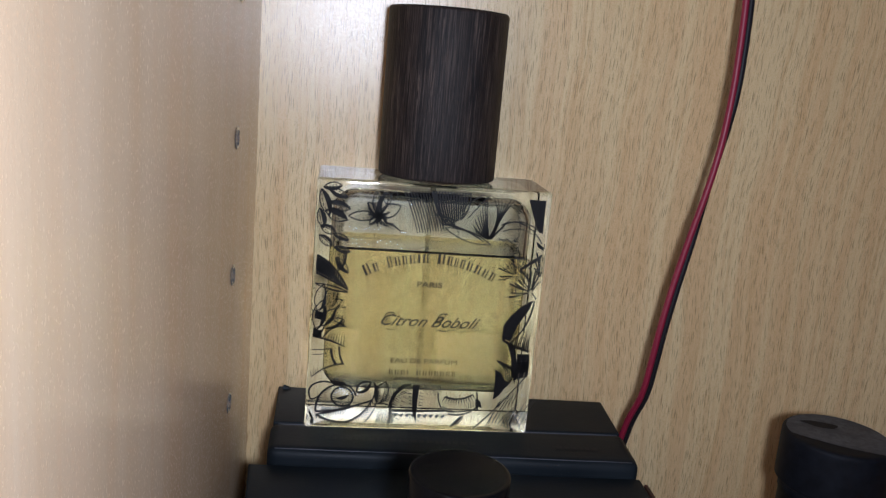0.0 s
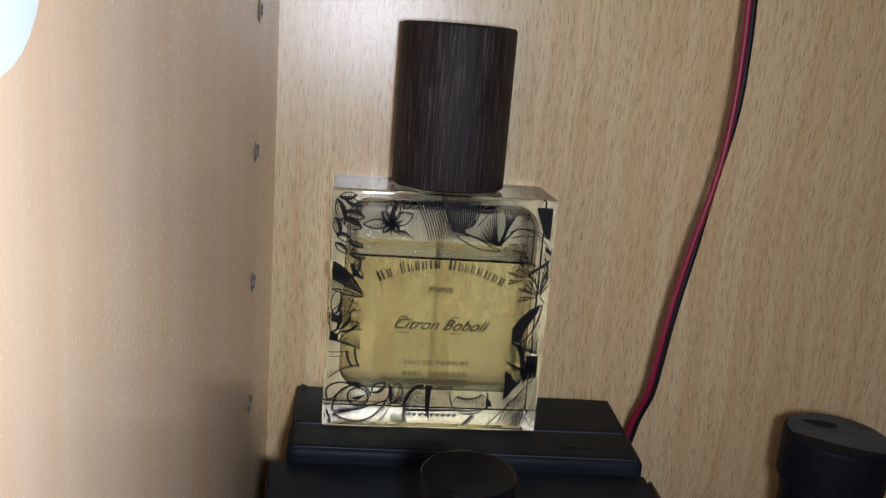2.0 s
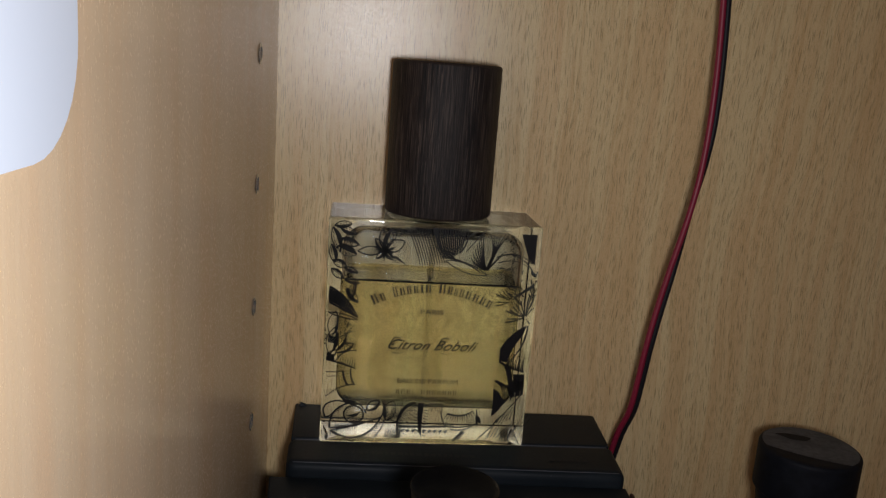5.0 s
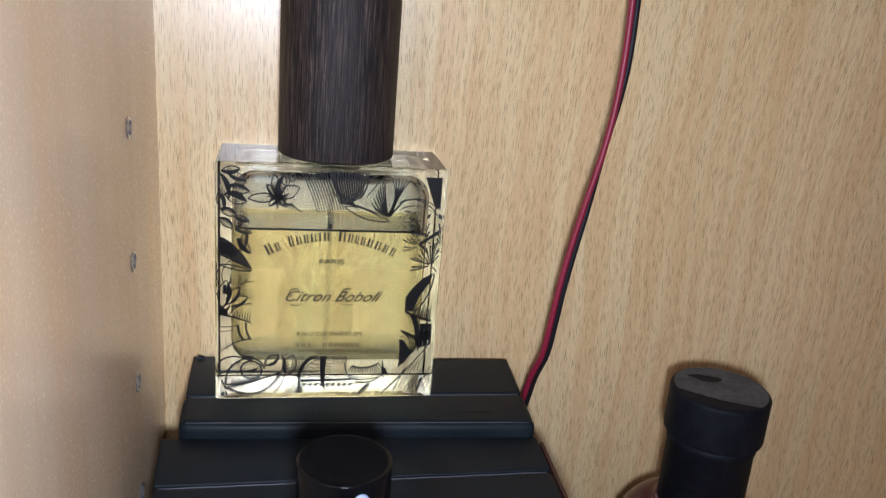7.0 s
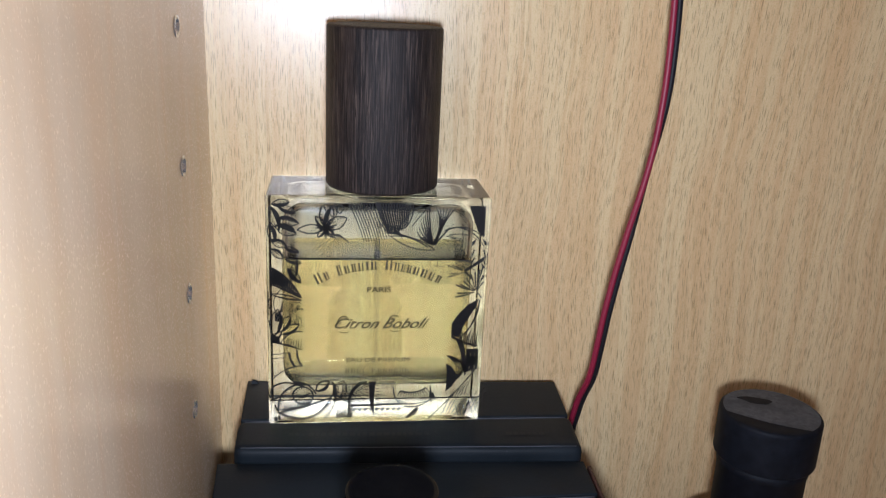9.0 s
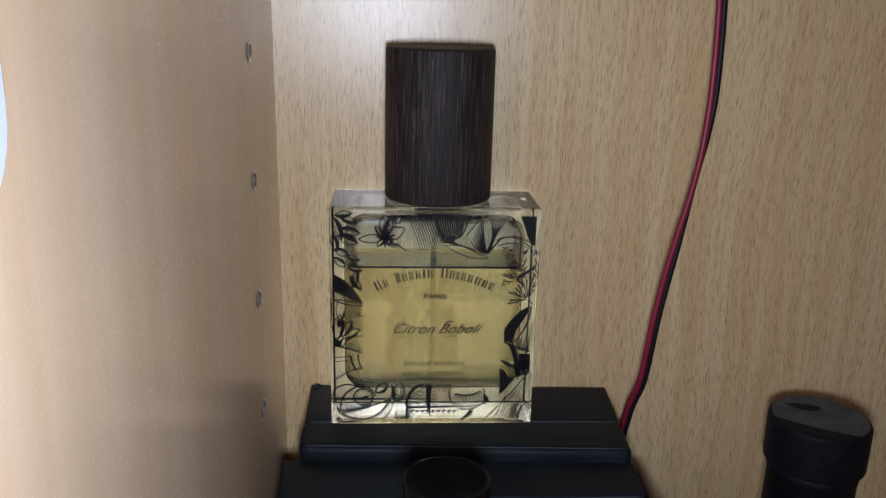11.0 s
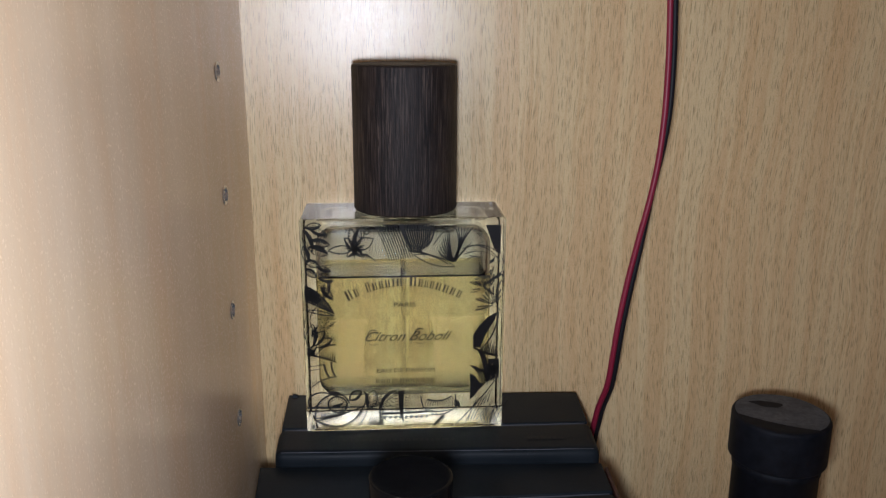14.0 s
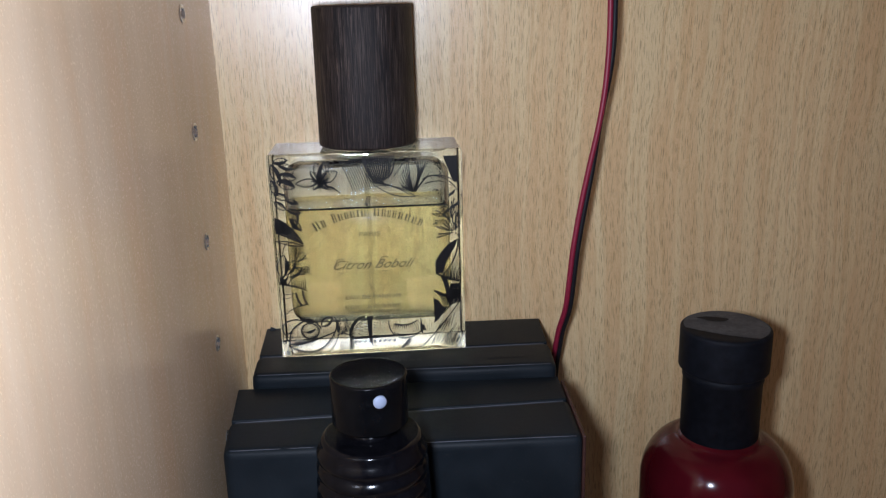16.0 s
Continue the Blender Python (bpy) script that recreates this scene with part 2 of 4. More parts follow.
def lathe(profile, n=64):
    bm = bmesh.new()
    rings = []
    for r, z in profile:
        if r < 1e-6:
            rings.append([bm.verts.new((0, 0, z))])
        else:
            rings.append([bm.verts.new((r * math.cos(2 * math.pi * k / n), r * math.sin(2 * math.pi * k / n), z)) for k in range(n)])
    for a, b in zip(rings, rings[1:]):
        for k in range(n):
            q = [a[k % len(a)], a[(k + 1) % len(a)], b[(k + 1) % len(b)], b[k % len(b)]]
            u = []
            for v in q:
                if v not in u:
                    u.append(v)
            if len(u) > 2:
                bm.faces.new(u)
    bmesh.ops.recalc_face_normals(bm, faces=bm.faces)
    return bm


def arc(cx, cz, r, a0, a1, n=8):
    return [(cx + r * math.cos(radians(a0 + (a1 - a0) * i / n)), cz + r * math.sin(radians(a0 + (a1 - a0) * i / n))) for i in range(n + 1)]


def sweep(points, radius, n=12):
    bm = bmesh.new()
    pts = [Vector(p) for p in points]
    rings = []
    for i, p in enumerate(pts):
        d = (pts[min(i + 1, len(pts) - 1)] - pts[max(i - 1, 0)]).normalized()
        side = d.cross(Vector((0, 1, 0))).normalized()
        up = side.cross(d)
        rings.append([bm.verts.new(p + radius * (side * math.cos(2 * math.pi * k / n) + up * math.sin(2 * math.pi * k / n))) for k in range(n)])
    for a, b in zip(rings, rings[1:]):
        for k in range(n):
            bm.faces.new((a[k], a[(k + 1) % n], b[(k + 1) % n], b[k]))
    bm.faces.new(rings[0])
    bm.faces.new(rings[-1])
    bmesh.ops.recalc_face_normals(bm, faces=bm.faces)
    return bm


def empty(name, loc=(0, 0, 0), rz=0.0):
    ob = new(name)
    ob.matrix_basis = pose(*loc, 0, 0, rz)
    return ob


# ---- cabinet ----
SHELF, TOP, RIGHT, FRONT = -0.105, 0.36, 0.42, -0.42


def bow_of(x, z):
    """How far the back panel bellies away behind the shelf and leans in towards its top, added to shift the torch
    highlight.
    """
    return 0.0064 * (1 - ((x - 0.2) / 0.2) ** 2) - 0.24 * max(min(z, 0.15), 0) ** 2 - 0.072 * max(z - 0.15, 0)


def back_panel():
    bm = bmesh.new()
    nx, nz = 44, 48
    rows = []
    for back in (0.0, 0.006):
        rows.append([[bm.verts.new((x, bow_of(x, z) + back, z)) for x in [-0.012 + (RIGHT + 0.024) * i / nx for i in range(nx + 1)]]
                     for z in [SHELF - 0.02 + (TOP - SHELF + 0.04) * k / nz for k in range(nz + 1)]])
    front, rear = rows
    for k in range(nz):
        for i in range(nx):
            bm.faces.new((front[k][i], front[k][i + 1], front[k + 1][i + 1], front[k + 1][i]))
            bm.faces.new((rear[k][i], rear[k + 1][i], rear[k + 1][i + 1], rear[k][i + 1]))
    rim = [v for v in front[0]] + [r[-1] for r in front[1:]] + front[-1][-2::-1] + [r[0] for r in front[-2:0:-1]]
    far = [v for v in rear[0]] + [r[-1] for r in rear[1:]] + rear[-1][-2::-1] + [r[0] for r in rear[-2:0:-1]]
    for k in range(len(rim)):
        j = (k + 1) % len(rim)
        bm.faces.new((rim[k], far[k], far[j], rim[j]))
    bmesh.ops.recalc_face_normals(bm, faces=bm.faces)
    return bm


wall_back = part("wall_back", back_panel(), LAMINATE, smooth=True)
tagged(wall_back, "light beech laminate back panel of the cabinet", "cabinet panel", kind="structure")
wall_right = part("wall_right", block((RIGHT, FRONT, SHELF), (RIGHT + 0.018, 0, TOP)), SIDE_LAMINATE)
tagged(wall_right, "light beech laminate side panel closing the cabinet", "cabinet panel", kind="structure")
floor = part("floor", block((-0.018, FRONT, SHELF - 0.018), (RIGHT + 0.018, 0, SHELF)), SIDE_LAMINATE)
tagged(floor, "light beech laminate shelf board under the bottles", "shelf board", kind="structure")
ceiling = part("ceiling", block((-0.018, FRONT, TOP), (RIGHT + 0.018, 0, TOP + 0.018)), SIDE_LAMINATE)
tagged(ceiling, "light beech laminate board above the shelf", "shelf board", kind="structure")

LX, HOLE_Y, HOLE_R = -0.0009, -0.0357, 0.0022
HOLES = [0.0093 + 0.0311 * k for k in range(-3, 11)]


def side_wall():
    """A panel with a column of drilled shelf holes."""
    bm = bmesh.new()
    x1, x0 = LX, LX - 0.018
    zs = [SHELF] + [(a + b) / 2 for a, b in zip(HOLES, HOLES[1:])] + [TOP]
    ya, yb = HOLE_Y - 0.012, HOLE_Y + 0.012
    n = 24

    def quad(a, b, c, d):
        bm.faces.new([bm.verts.new(p) for p in (a, b, c, d)])
    quad((x1, FRONT, SHELF), (x1, ya, SHELF), (x1, ya, TOP), (x1, FRONT, TOP))
    quad((x1, yb, SHELF), (x1, 0, SHELF), (x1, 0, TOP), (x1, yb, TOP))
    quad((x0, FRONT, SHELF), (x0, FRONT, TOP), (x0, 0, TOP), (x0, 0, SHELF))
    quad((x0, FRONT, SHELF), (x1, FRONT, SHELF), (x1, FRONT, TOP), (x0, FRONT, TOP))
    for hz, za, zb in zip(HOLES, zs, zs[1:]):
        ring, back, outer = [], [], []
        for k in range(n):
            a = 2 * math.pi * k / n
            c, s = math.cos(a), math.sin(a)
            ring.append(bm.verts.new((x1, HOLE_Y + HOLE_R * c, hz + HOLE_R * s)))
            back.append(bm.verts.new((x1 - 0.008, HOLE_Y + HOLE_R * c, hz + HOLE_R * s)))
            t = min(0.012 / abs(c) if abs(c) > 1e-6 else 9, ((zb - hz) / s if s > 1e-6 else (hz - za) / -s if s < -1e-6 else 9))
            outer.append(bm.verts.new((x1, HOLE_Y + t * c, hz + t * s)))
        for k in range(n):
            j = (k + 1) % n
            bm.faces.new((ring[k], outer[k], outer[j], ring[j]))
            bm.faces.new((ring[k], ring[j], back[j], back[k]))
        for y, z in ((ya, za), (ya, zb), (yb, za), (yb, zb)):
            near = sorted(outer, key=lambda v: (v.co - Vector((x1, y, z))).length)[:2]
            bm.faces.new((near[0], near[1], bm.verts.new((x1, y, z))))
        bm.faces.new(list(reversed(back)))
    return bm


bm = side_wall()
bmesh.ops.remove_doubles(bm, verts=bm.verts, dist=1e-6)
bmesh.ops.recalc_face_normals(bm, faces=bm.faces)
wall_left = part("wall_left", bm, SIDE_LAMINATE)
tagged(wall_left, "light beech laminate side panel with a column of shelf holes", "cabinet panel", kind="structure")
for hz in HOLES:
    liner = lathe([(HOLE_R + 0.0003, 0.0), (HOLE_R + 0.0002, 0.0002), (HOLE_R - 0.0003, 0.0002), (HOLE_R - 0.0005, -0.004), (0, -0.0042)], 24)
    liner.transform(pose(LX + 0.0001, HOLE_Y, hz, 0, 90, 0))
    part("hole_liner", liner, STEEL, wall_left, "bright metal hole liner", True)

# ---- white plate on the side panel ----
bm = block((LX, -0.275, 0.0928), (LX + 0.0008, -0.1575, 0.20), 0.0)
bmesh.ops.bevel(bm, geom=[e for e in bm.edges if abs(e.verts[0].co.x - e.verts[1].co.x) > 0.0005], offset=0.011, segments=8, affect="EDGES", profile=0.5)
plate = part("wall_plate", bm, WHITE)
tagged(plate, "plain white plastic plate with rounded corners on the side panel", "plate")


# ---- black perfume boxes ----
def case_box(name, x0, x1, back, seam_l, seam_r, front, top, bottom, label, taper=(0.0, 0.0), side=None):
    """A hinged rigid box: two halves that meet in a seam across the top, and a base below them."""
    thing = empty(name, ((x0 + x1) / 2, (back + front) / 2, bottom))
    o = Vector(thing.location)

    def narrow(bm):
        for v in bm.verts:
            f = (back - v.co.y) / (back - front)
            u = (v.co.x - x0) / (x1 - x0)
            v.co.x += f * (taper[0] * (1 - u) - taper[1] * u)
        bm.transform(Matrix.Translation(-o))

    def half(nm, ya0, ya1, yb0, yb1, inset, drop, soft):
        bm = block((x0 + inset, -1, bottom), (x1 - inset, 1, top - drop))
        for v in bm.verts:
            f = (v.co.x - x0) / (x1 - x0)
            v.co.y = (yb0 + f * (yb1 - yb0)) if v.co.y > 0 else (ya0 + f * (ya1 - ya0))
        bmesh.ops.bevel(bm, geom=list(bm.edges), offset=soft, segments=4, affect="EDGES", profile=0.6)
        bmesh.ops.subdivide_edges(bm, edges=[e for e in bm.edges if abs(e.verts[0].co.x - e.verts[1].co.x) > 0.05], cuts=14)
        for v in bm.verts:
            if v.co.z > top - drop - 0.0008:
                v.co.z += 0.00012 * noise.noise(Vector((v.co.x * 90, v.co.y * 120, 3.0 + top)))
            v.co.y += 0.00022 * noise.noise(Vector((v.co.x * 70, 5.0, v.co.z * 40)))
        narrow(bm)
        return part(nm, bm, PAPER, thing, "", True)
    half("rear_shell", seam_l + 0.0002, seam_r + 0.0002, back, back, 0.0006, 0.0002, 0.0006)
    half("front_shell", front, front, seam_l - 0.0001, seam_r - 0.0001, 0.0, 0.0, 0.0026)
    # rubbed paper along the seam and the rounded front edge, bluish sheen painted in
    for nm, yl, yr, z, width in (("worn_seam_sheen", seam_l - 0.0012, seam_r - 0.0012, top - 0.0001, 0.00022), ("worn_edge_sheen", front + 0.0012, front + 0.0012, top - 0.00032, 0.00020)):
        line = []
        for k in range(41):
            f = 0.02 + 0.96 * k / 40
            line.append((x0 + f * (x1 - x0), yl + f * (yr - yl), z + 0.00010 * noise.noise(Vector((f * 14, 2.0, top * 90))) - 0.00008))
        bm = sweep(line, width, 6)
        narrow(bm)
        part(nm, bm, WORN_SHEEN, thing, "rubbed edge with painted bluish sheen", True)
    if side:
        bm = block((x1, front + 0.0015, bottom + 0.001), (x1 + 0.0010, back - 0.0015, top - 0.0007), 0.0003, 2)
        narrow(bm)
        part("side_panel", bm, side, thing, "red-brown card side")
    return tagged(thing, label, "box", group="black perfume boxes"), o


small_box, small_o = case_box("perfume_box", 0.0068, 0.1002, -0.0010, -0.0245, -0.0222, -0.0396, 0.0, SHELF,
                              "black paper perfume box against the back panel, under a glass bottle", (0.0020, 0.0010))
case_box("perfume_box", 0.0042, 0.1000, -0.0399, -0.0600, -0.0550, -0.0768, -0.0036, SHELF,
         "black paper perfume box with red-brown side behind pump bottle", (0.0034, 0.0004), BROWN)

# a corner of the lining paper that stands up at the rear of the smaller box
bm = bmesh.new()
tip = [bm.verts.new(p) for p in ((0.0084, -0.0030, -0.0008), (0.0112, -0.0026, -0.0004), (0.0104, -0.0020, 0.0003), (0.0090, -0.0024, 0.0009))]
low = [bm.verts.new(v.co + Vector((0.0, -0.0004, 0.0))) for v in tip]
bm.faces.new(tip)
bm.faces.new(list(reversed(low)))
for k in range(4):
    bm.faces.new((tip[k], low[k], low[(k + 1) % 4], tip[(k + 1) % 4]))
bmesh.ops.recalc_face_normals(bm, faces=bm.faces)
bm.transform(Matrix.Translation(-small_o))
part("lifted_corner", bm, PAPER, small_box, "lifted paper corner")

# ---- glass bottle ----
BX, BY, BW, BD, BH = 0.0443, -0.0155, 0.0565, 0.0226, 0.0628
bottle = empty("perfume_bottle", (BX, BY, 0.0003), 2.0)
tagged(bottle, "square clear glass perfume bottle with yellow liquid and dark wooden cap", "perfume bottle")


def rounded_block(w, d, z0, z1, r, seg, corner=0.0):
    bm = block((-w / 2, -d / 2, z0), (w / 2, d / 2, z1))
    if corner:
        bmesh.ops.bevel(bm, geom=[e for e in bm.edges if abs(e.verts[0].co.y - e.verts[1].co.y) > d * 0.9], offset=corner, segments=12, affect="EDGES", profile=0.5)
        rim = [e for e in bm.edges if abs(abs(e.verts[0].co.y) - d / 2) < 1e-6 and abs(e.verts[0].co.y - e.verts[1].co.y) < 1e-6]
        bmesh.ops.bevel(bm, geom=rim, offset=r, segments=seg, affect="EDGES", profile=0.5)
    else:
        bmesh.ops.bevel(bm, geom=list(bm.edges), offset=r, segments=seg, affect="EDGES", profile=0.5)
    return bm


CAV_W, CAV_D, CAV_0, CAV_1, LEVEL = 0.0488, 0.0172, 0.0097, 0.0602, 0.0462
outer = rounded_block(BW, BD, 0, BH, 0.0008, 5)
# the underside is slightly hollow
outer.normal_update()
under = [f for f in outer.faces if f.normal.z < -0.99 and f.calc_area() > 1e-4]
for k in range(1, 5):
    bmesh.ops.inset_region(outer, faces=under, thickness=0.0021)
    for v in {v for f in under for v in f.verts}:
        v.co.z = 0.0008 * (1 - (1 - k / 4) ** 2)
OUTER_FACES = len(outer.faces)
inner = rounded_block(CAV_W, CAV_D, CAV_0, CAV_1, 0.0034, 8, 0.0058)
bmesh.ops.bisect_plane(inner, geom=list(inner.verts) + list(inner.edges) + list(inner.faces), plane_co=(0, 0, LEVEL + 0.0004), plane_no=(0, 0, 1))
tmp = bpy.data.meshes.new("cavity")
inner.to_mesh(tmp)
for f in inner.faces:
    f.normal_flip()
inner.to_mesh(tmp)
inner.free()
outer.from_mesh(tmp)
body = part("glass_body", outer, GLASS, bottle, "thick clear glass")
body.data.materials.append(MOULDED)
body.data.materials.append(WAVY)
for face in list(body.data.polygons)[OUTER_FACES:]:
    face.material_index = 2 if face.center.z > LEVEL else 1
body.visible_shadow = False

liquid = rounded_block(CAV_W + 0.0002, CAV_D + 0.0002, CAV_0 - 0.0001, CAV_1, 0.0034, 8, 0.0058)
bmesh.ops.bisect_plane(liquid, geom=list(liquid.verts) + list(liquid.edges) + list(liquid.faces), plane_co=(0, 0, LEVEL), plane_no=(0, 0, 1), clear_outer=True)
bmesh.ops.holes_fill(liquid, edges=[e for e in liquid.edges if e.is_boundary])
bmesh.ops.recalc_face_normals(liquid, faces=liquid.faces)
top = [f for f in liquid.faces if f.normal.z > 0.99 and f.calc_center_median().z > LEVEL - 1e-5]
for inset, drop in ((0.0005, 0.00055), (0.0006, 0.00025)):
    bmesh.ops.inset_region(liquid, faces=top, thickness=inset)
    for v in {v for f in top for v in f.verts}:
        v.co.z -= drop
liq = part("perfume", liquid, PERFUME, bottle, "pale yellow liquid")
liq.visible_shadow = False
tube = lathe([(0, 0.0135), (0.0007, 0.0135), (0.0007, CAV_1 + 0.001), (0, CAV_1 + 0.001)], 16)
tub = part("dip_tube", tube, TUBE, bottle, "thin clear plastic tube", True)
tub.visible_shadow = False
R = 0.0145
cap = lathe([(0, 0.0), (R - 0.0008, 0.0)] + arc(R - 0.0008, 0.0008, 0.0008, -90, 0, 4) + [(R, 0.010), (R, 0.020), (R, 0.030)] + arc(R - 0.0009, 0.0402 - 0.0009, 0.0009, 0, 60, 3) + [(R - 0.0016, 0.0402), (0, 0.0402)], 96)
cap.transform(Matrix.Translation((0.0009, 0.0008, BH + 0.0006)))
part("cap", cap, WENGE, bottle, "dark wenge wood cap", True)
collar = lathe([(0, BH - 0.0002), (0.0065, BH - 0.0002), (0.0065, BH + 0.001), (0, BH + 0.001)], 48)
collar.transform(Matrix.Translation((0.0009, 0.0008, 0)))
part("collar", collar, SATIN, bottle)


# ---- black pump bottle ----
pump_bottle = empty("pump_bottle", (0.0466, -0.0955, SHELF), -4)
tagged(pump_bottle, "glossy black spray bottle with a ribbed neck and pump", "spray bottle")
Z = -SHELF + 0.0012
ribs = []
for k in range(5):
    z = Z + 0.0065 - 0.0038 * k
    ribs += [(0.0118 + 0.0002 * k, z), (0.0126 + 0.0002 * k, z - 0.0008), (0.0126 + 0.0002 * k, z - 0.0020), (0.0116 + 0.0002 * k, z - 0.0029)]
neck = lathe([(0, Z + 0.0092), (0.0100, Z + 0.0092)] + arc(0.0105, Z + 0.0082, 0.0010, 90, 0, 4) + ribs + [(0.0128, Z - 0.016), (0.019, Z - 0.024), (0.0215, Z - 0.034), (0.0215, 0.002), (0.0205, 0.0), (0, 0.0)], 64)
part("bottle_body", neck, GLOSS, pump_bottle, "", True)
part("stem", lathe([(0, Z + 0.0090), (0.0052, Z + 0.0090), (0.0050, Z + 0.0104), (0.0040, Z + 0.0110), (0.0040, Z + 0.0135), (0, Z + 0.0135)], 40), GLOSS, pump_bottle, "", True)
PR = 0.0086
head = part("pump_head", lathe([(0, Z + 0.0124), (PR - 0.0010, Z + 0.0122)] + arc(PR - 0.0006, Z + 0.0128, 0.0006, -90, 0, 3) + [(PR, Z + 0.018)] + arc(PR - 0.0004, Z + 0.0240 - 0.0004, 0.0004, 0, 80, 4) + [(PR - 0.0010, Z + 0.0239), (0, Z + 0.0236)], 64), BUTTON, pump_bottle, "black push button", True)
noz = lathe([(0, 0.0005), (0.0012, 0.0005), (0.00145, 0.0003), (0.00145, -0.0015), (0, -0.0015)], 28)
noz.transform(pose(0, 0, Z + 0.0208, 0, 0, 22) @ pose(0, -PR - 0.0001, 0, 90, 0, 0))
part("nozzle", noz, NOZZLE, head, "pale round spray nozzle", True)


# ---- red bottle ----
Z = -SHELF + 0.0019
red_bottle = empty("red_bottle", (0.1513, -0.0350, SHELF))
tagged(red_bottle, "dark red glass bottle with a dusty black stopper cap", "bottle")
RB = 0.0234
prof = [(0, Z - 0.0290), (0.0116, Z - 0.0290), (0.0126, Z - 0.0302)] + [(RB - 0.0118 + 0.0118 * math.cos(radians(a)), Z - 0.0465 + 0.0160 * math.sin(radians(a))) for a in range(84, -1, -6)] + [(RB, Z - 0.06), (RB, 0.003)] + arc(RB - 0.003, 0.003, 0.003, 0, -90, 4) + [(0, 0)]
part("bottle_body", lathe(prof, 96), RED_GLASS, red_bottle, "dark red glossy glass", True)
part("cap_neck", lathe([(0, Z - 0.0302), (0.0112, Z - 0.0302), (0.0115, Z - 0.0298), (0.0118, Z - 0.0290), (0.0118, Z - 0.0102), (0.0121, Z - 0.0100), (0.0121, Z - 0.0070), (0, Z - 0.0070)], 72), SATIN, red_bottle, "matt black cap neck", True)
LR, LT = 0.0134, Z + 0.0062
cap_top = part("cap_top", lathe([(0, Z - 0.0072), (LR - 0.0012, Z - 0.0072)] + arc(LR - 0.0008, Z - 0.0064, 0.0008, -90, 0, 4) + [(LR, Z + 0.0045)] + arc(LR - 0.0010, LT - 0.0010, 0.0010, 0, 80, 4) + [(LR - 0.0022, LT), (0, LT)], 80), SATIN, red_bottle, "matt black cap disc", True)
# a film of dust with a wiped crescent along one side
film = bmesh.new()
rim, n = LR - 0.0009, 40
edge = [(rim * math.cos(radians(a)), rim * math.sin(radians(a))) for a in [-62 + 242 * k / n for k in range(n + 1)]]
edge += [(edge[-1][0] + (edge[0][0] - edge[-1][0]) * t, edge[-1][1] + (edge[0][1] - edge[-1][1]) * t - 0.0013 * math.sin(math.pi * t)) for t in [k / 12 for k in range(1, 12)]]
film.faces.new([film.verts.new((x, y, LT + 0.0001)) for x, y in edge])
part("dust_film", film, DUSTY, cap_top, "grey dust film with a wiped edge")
spot = bmesh.new()
spot.faces.new([spot.verts.new((-0.002 + 0.0042 * math.cos(a) * (1 + 0.2 * math.sin(3 * a)), 0.0055 + 0.0021 * math.sin(a) - 0.0012 * math.cos(a), LT + 0.0002)) for a in [2 * math.pi * k / 28 for k in range(28)]])
part("wiped_spot", spot, SATIN, cap_top, "dark wiped spot in the dust")


# ---- twin wire ----
def wire_run(side):
    """A smooth run through a few bends; the two strands roll half over each other halfway up."""
    bends = [(0.1036, -0.0042, -0.100), (0.1038, -0.0050, -0.030), (0.1048, -0.0100, -0.005), (0.1066, -0.0150, 0.008), (0.1074, -0.0165, 0.018),
             (0.1083, -0.0170, 0.028), (0.1099, -0.0170, 0.039), (0.1122, -0.0170, 0.052), (0.1150, -0.0170, 0.068), (0.1172, -0.0170, 0.083), (0.1179, -0.0170, 0.098),
             (0.1172, -0.0165, 0.122), (0.1135, -0.016, 0.175), (0.1090, -0.015, 0.345)]
    pts = [Vector(p) for p in bends]
    out = []
    for i in range(len(pts) - 1):
        p0, p1, p2, p3 = pts[max(i - 1, 0)], pts[i], pts[i + 1], pts[min(i + 2, len(pts) - 1)]
        for k in range(10):
            t = k / 10
            out.append(0.5 * (2 * p1 + (p2 - p0) * t + (2 * p0 - 5 * p1 + 4 * p2 - p3) * t * t + (3 * p1 - p0 - 3 * p2 + p3) * t ** 3))
    out.append(pts[-1])
    roll = [0.15 + 1.05 * math.exp(-((p.z - 0.070) / 0.016) ** 2) for p in out]
    return [(p.x + 0.0001 + side * 0.00072 * math.cos(a), p.y + side * 0.00072 * math.sin(a), p.z) for p, a in zip(out, roll)]


wire = empty("cable", (0.12, 0, -0.10))
tagged(wire, "twin red and black wire hanging on the back panel", "cable")
for nm, side, mat, lab in (("red_strand", -1, RED_WIRE, "red sleeve"), ("black_strand", 1, BLACK_WIRE, "black sleeve")):
    bm = sweep(wire_run(side), 0.00086, 16)
    bm.transform(Matrix.Translation((-0.12, 0, 0.10)))
    part(nm, bm, mat, wire, lab, True)


# ---- printing on the front of the bottle ----
FACE_Y, PEN = -BD / 2 - 0.00003, 1.75


def place_ink(bm):
    """Lays a flat drawing in millimetres (across, up) on the front face."""
    bm.transform(Matrix(((0.001, 0, 0, -BW / 2), (0, 0, -0.00002, FACE_Y), (0, 0.001045, 0, 0), (0, 0, 0, 1))))
    return bm


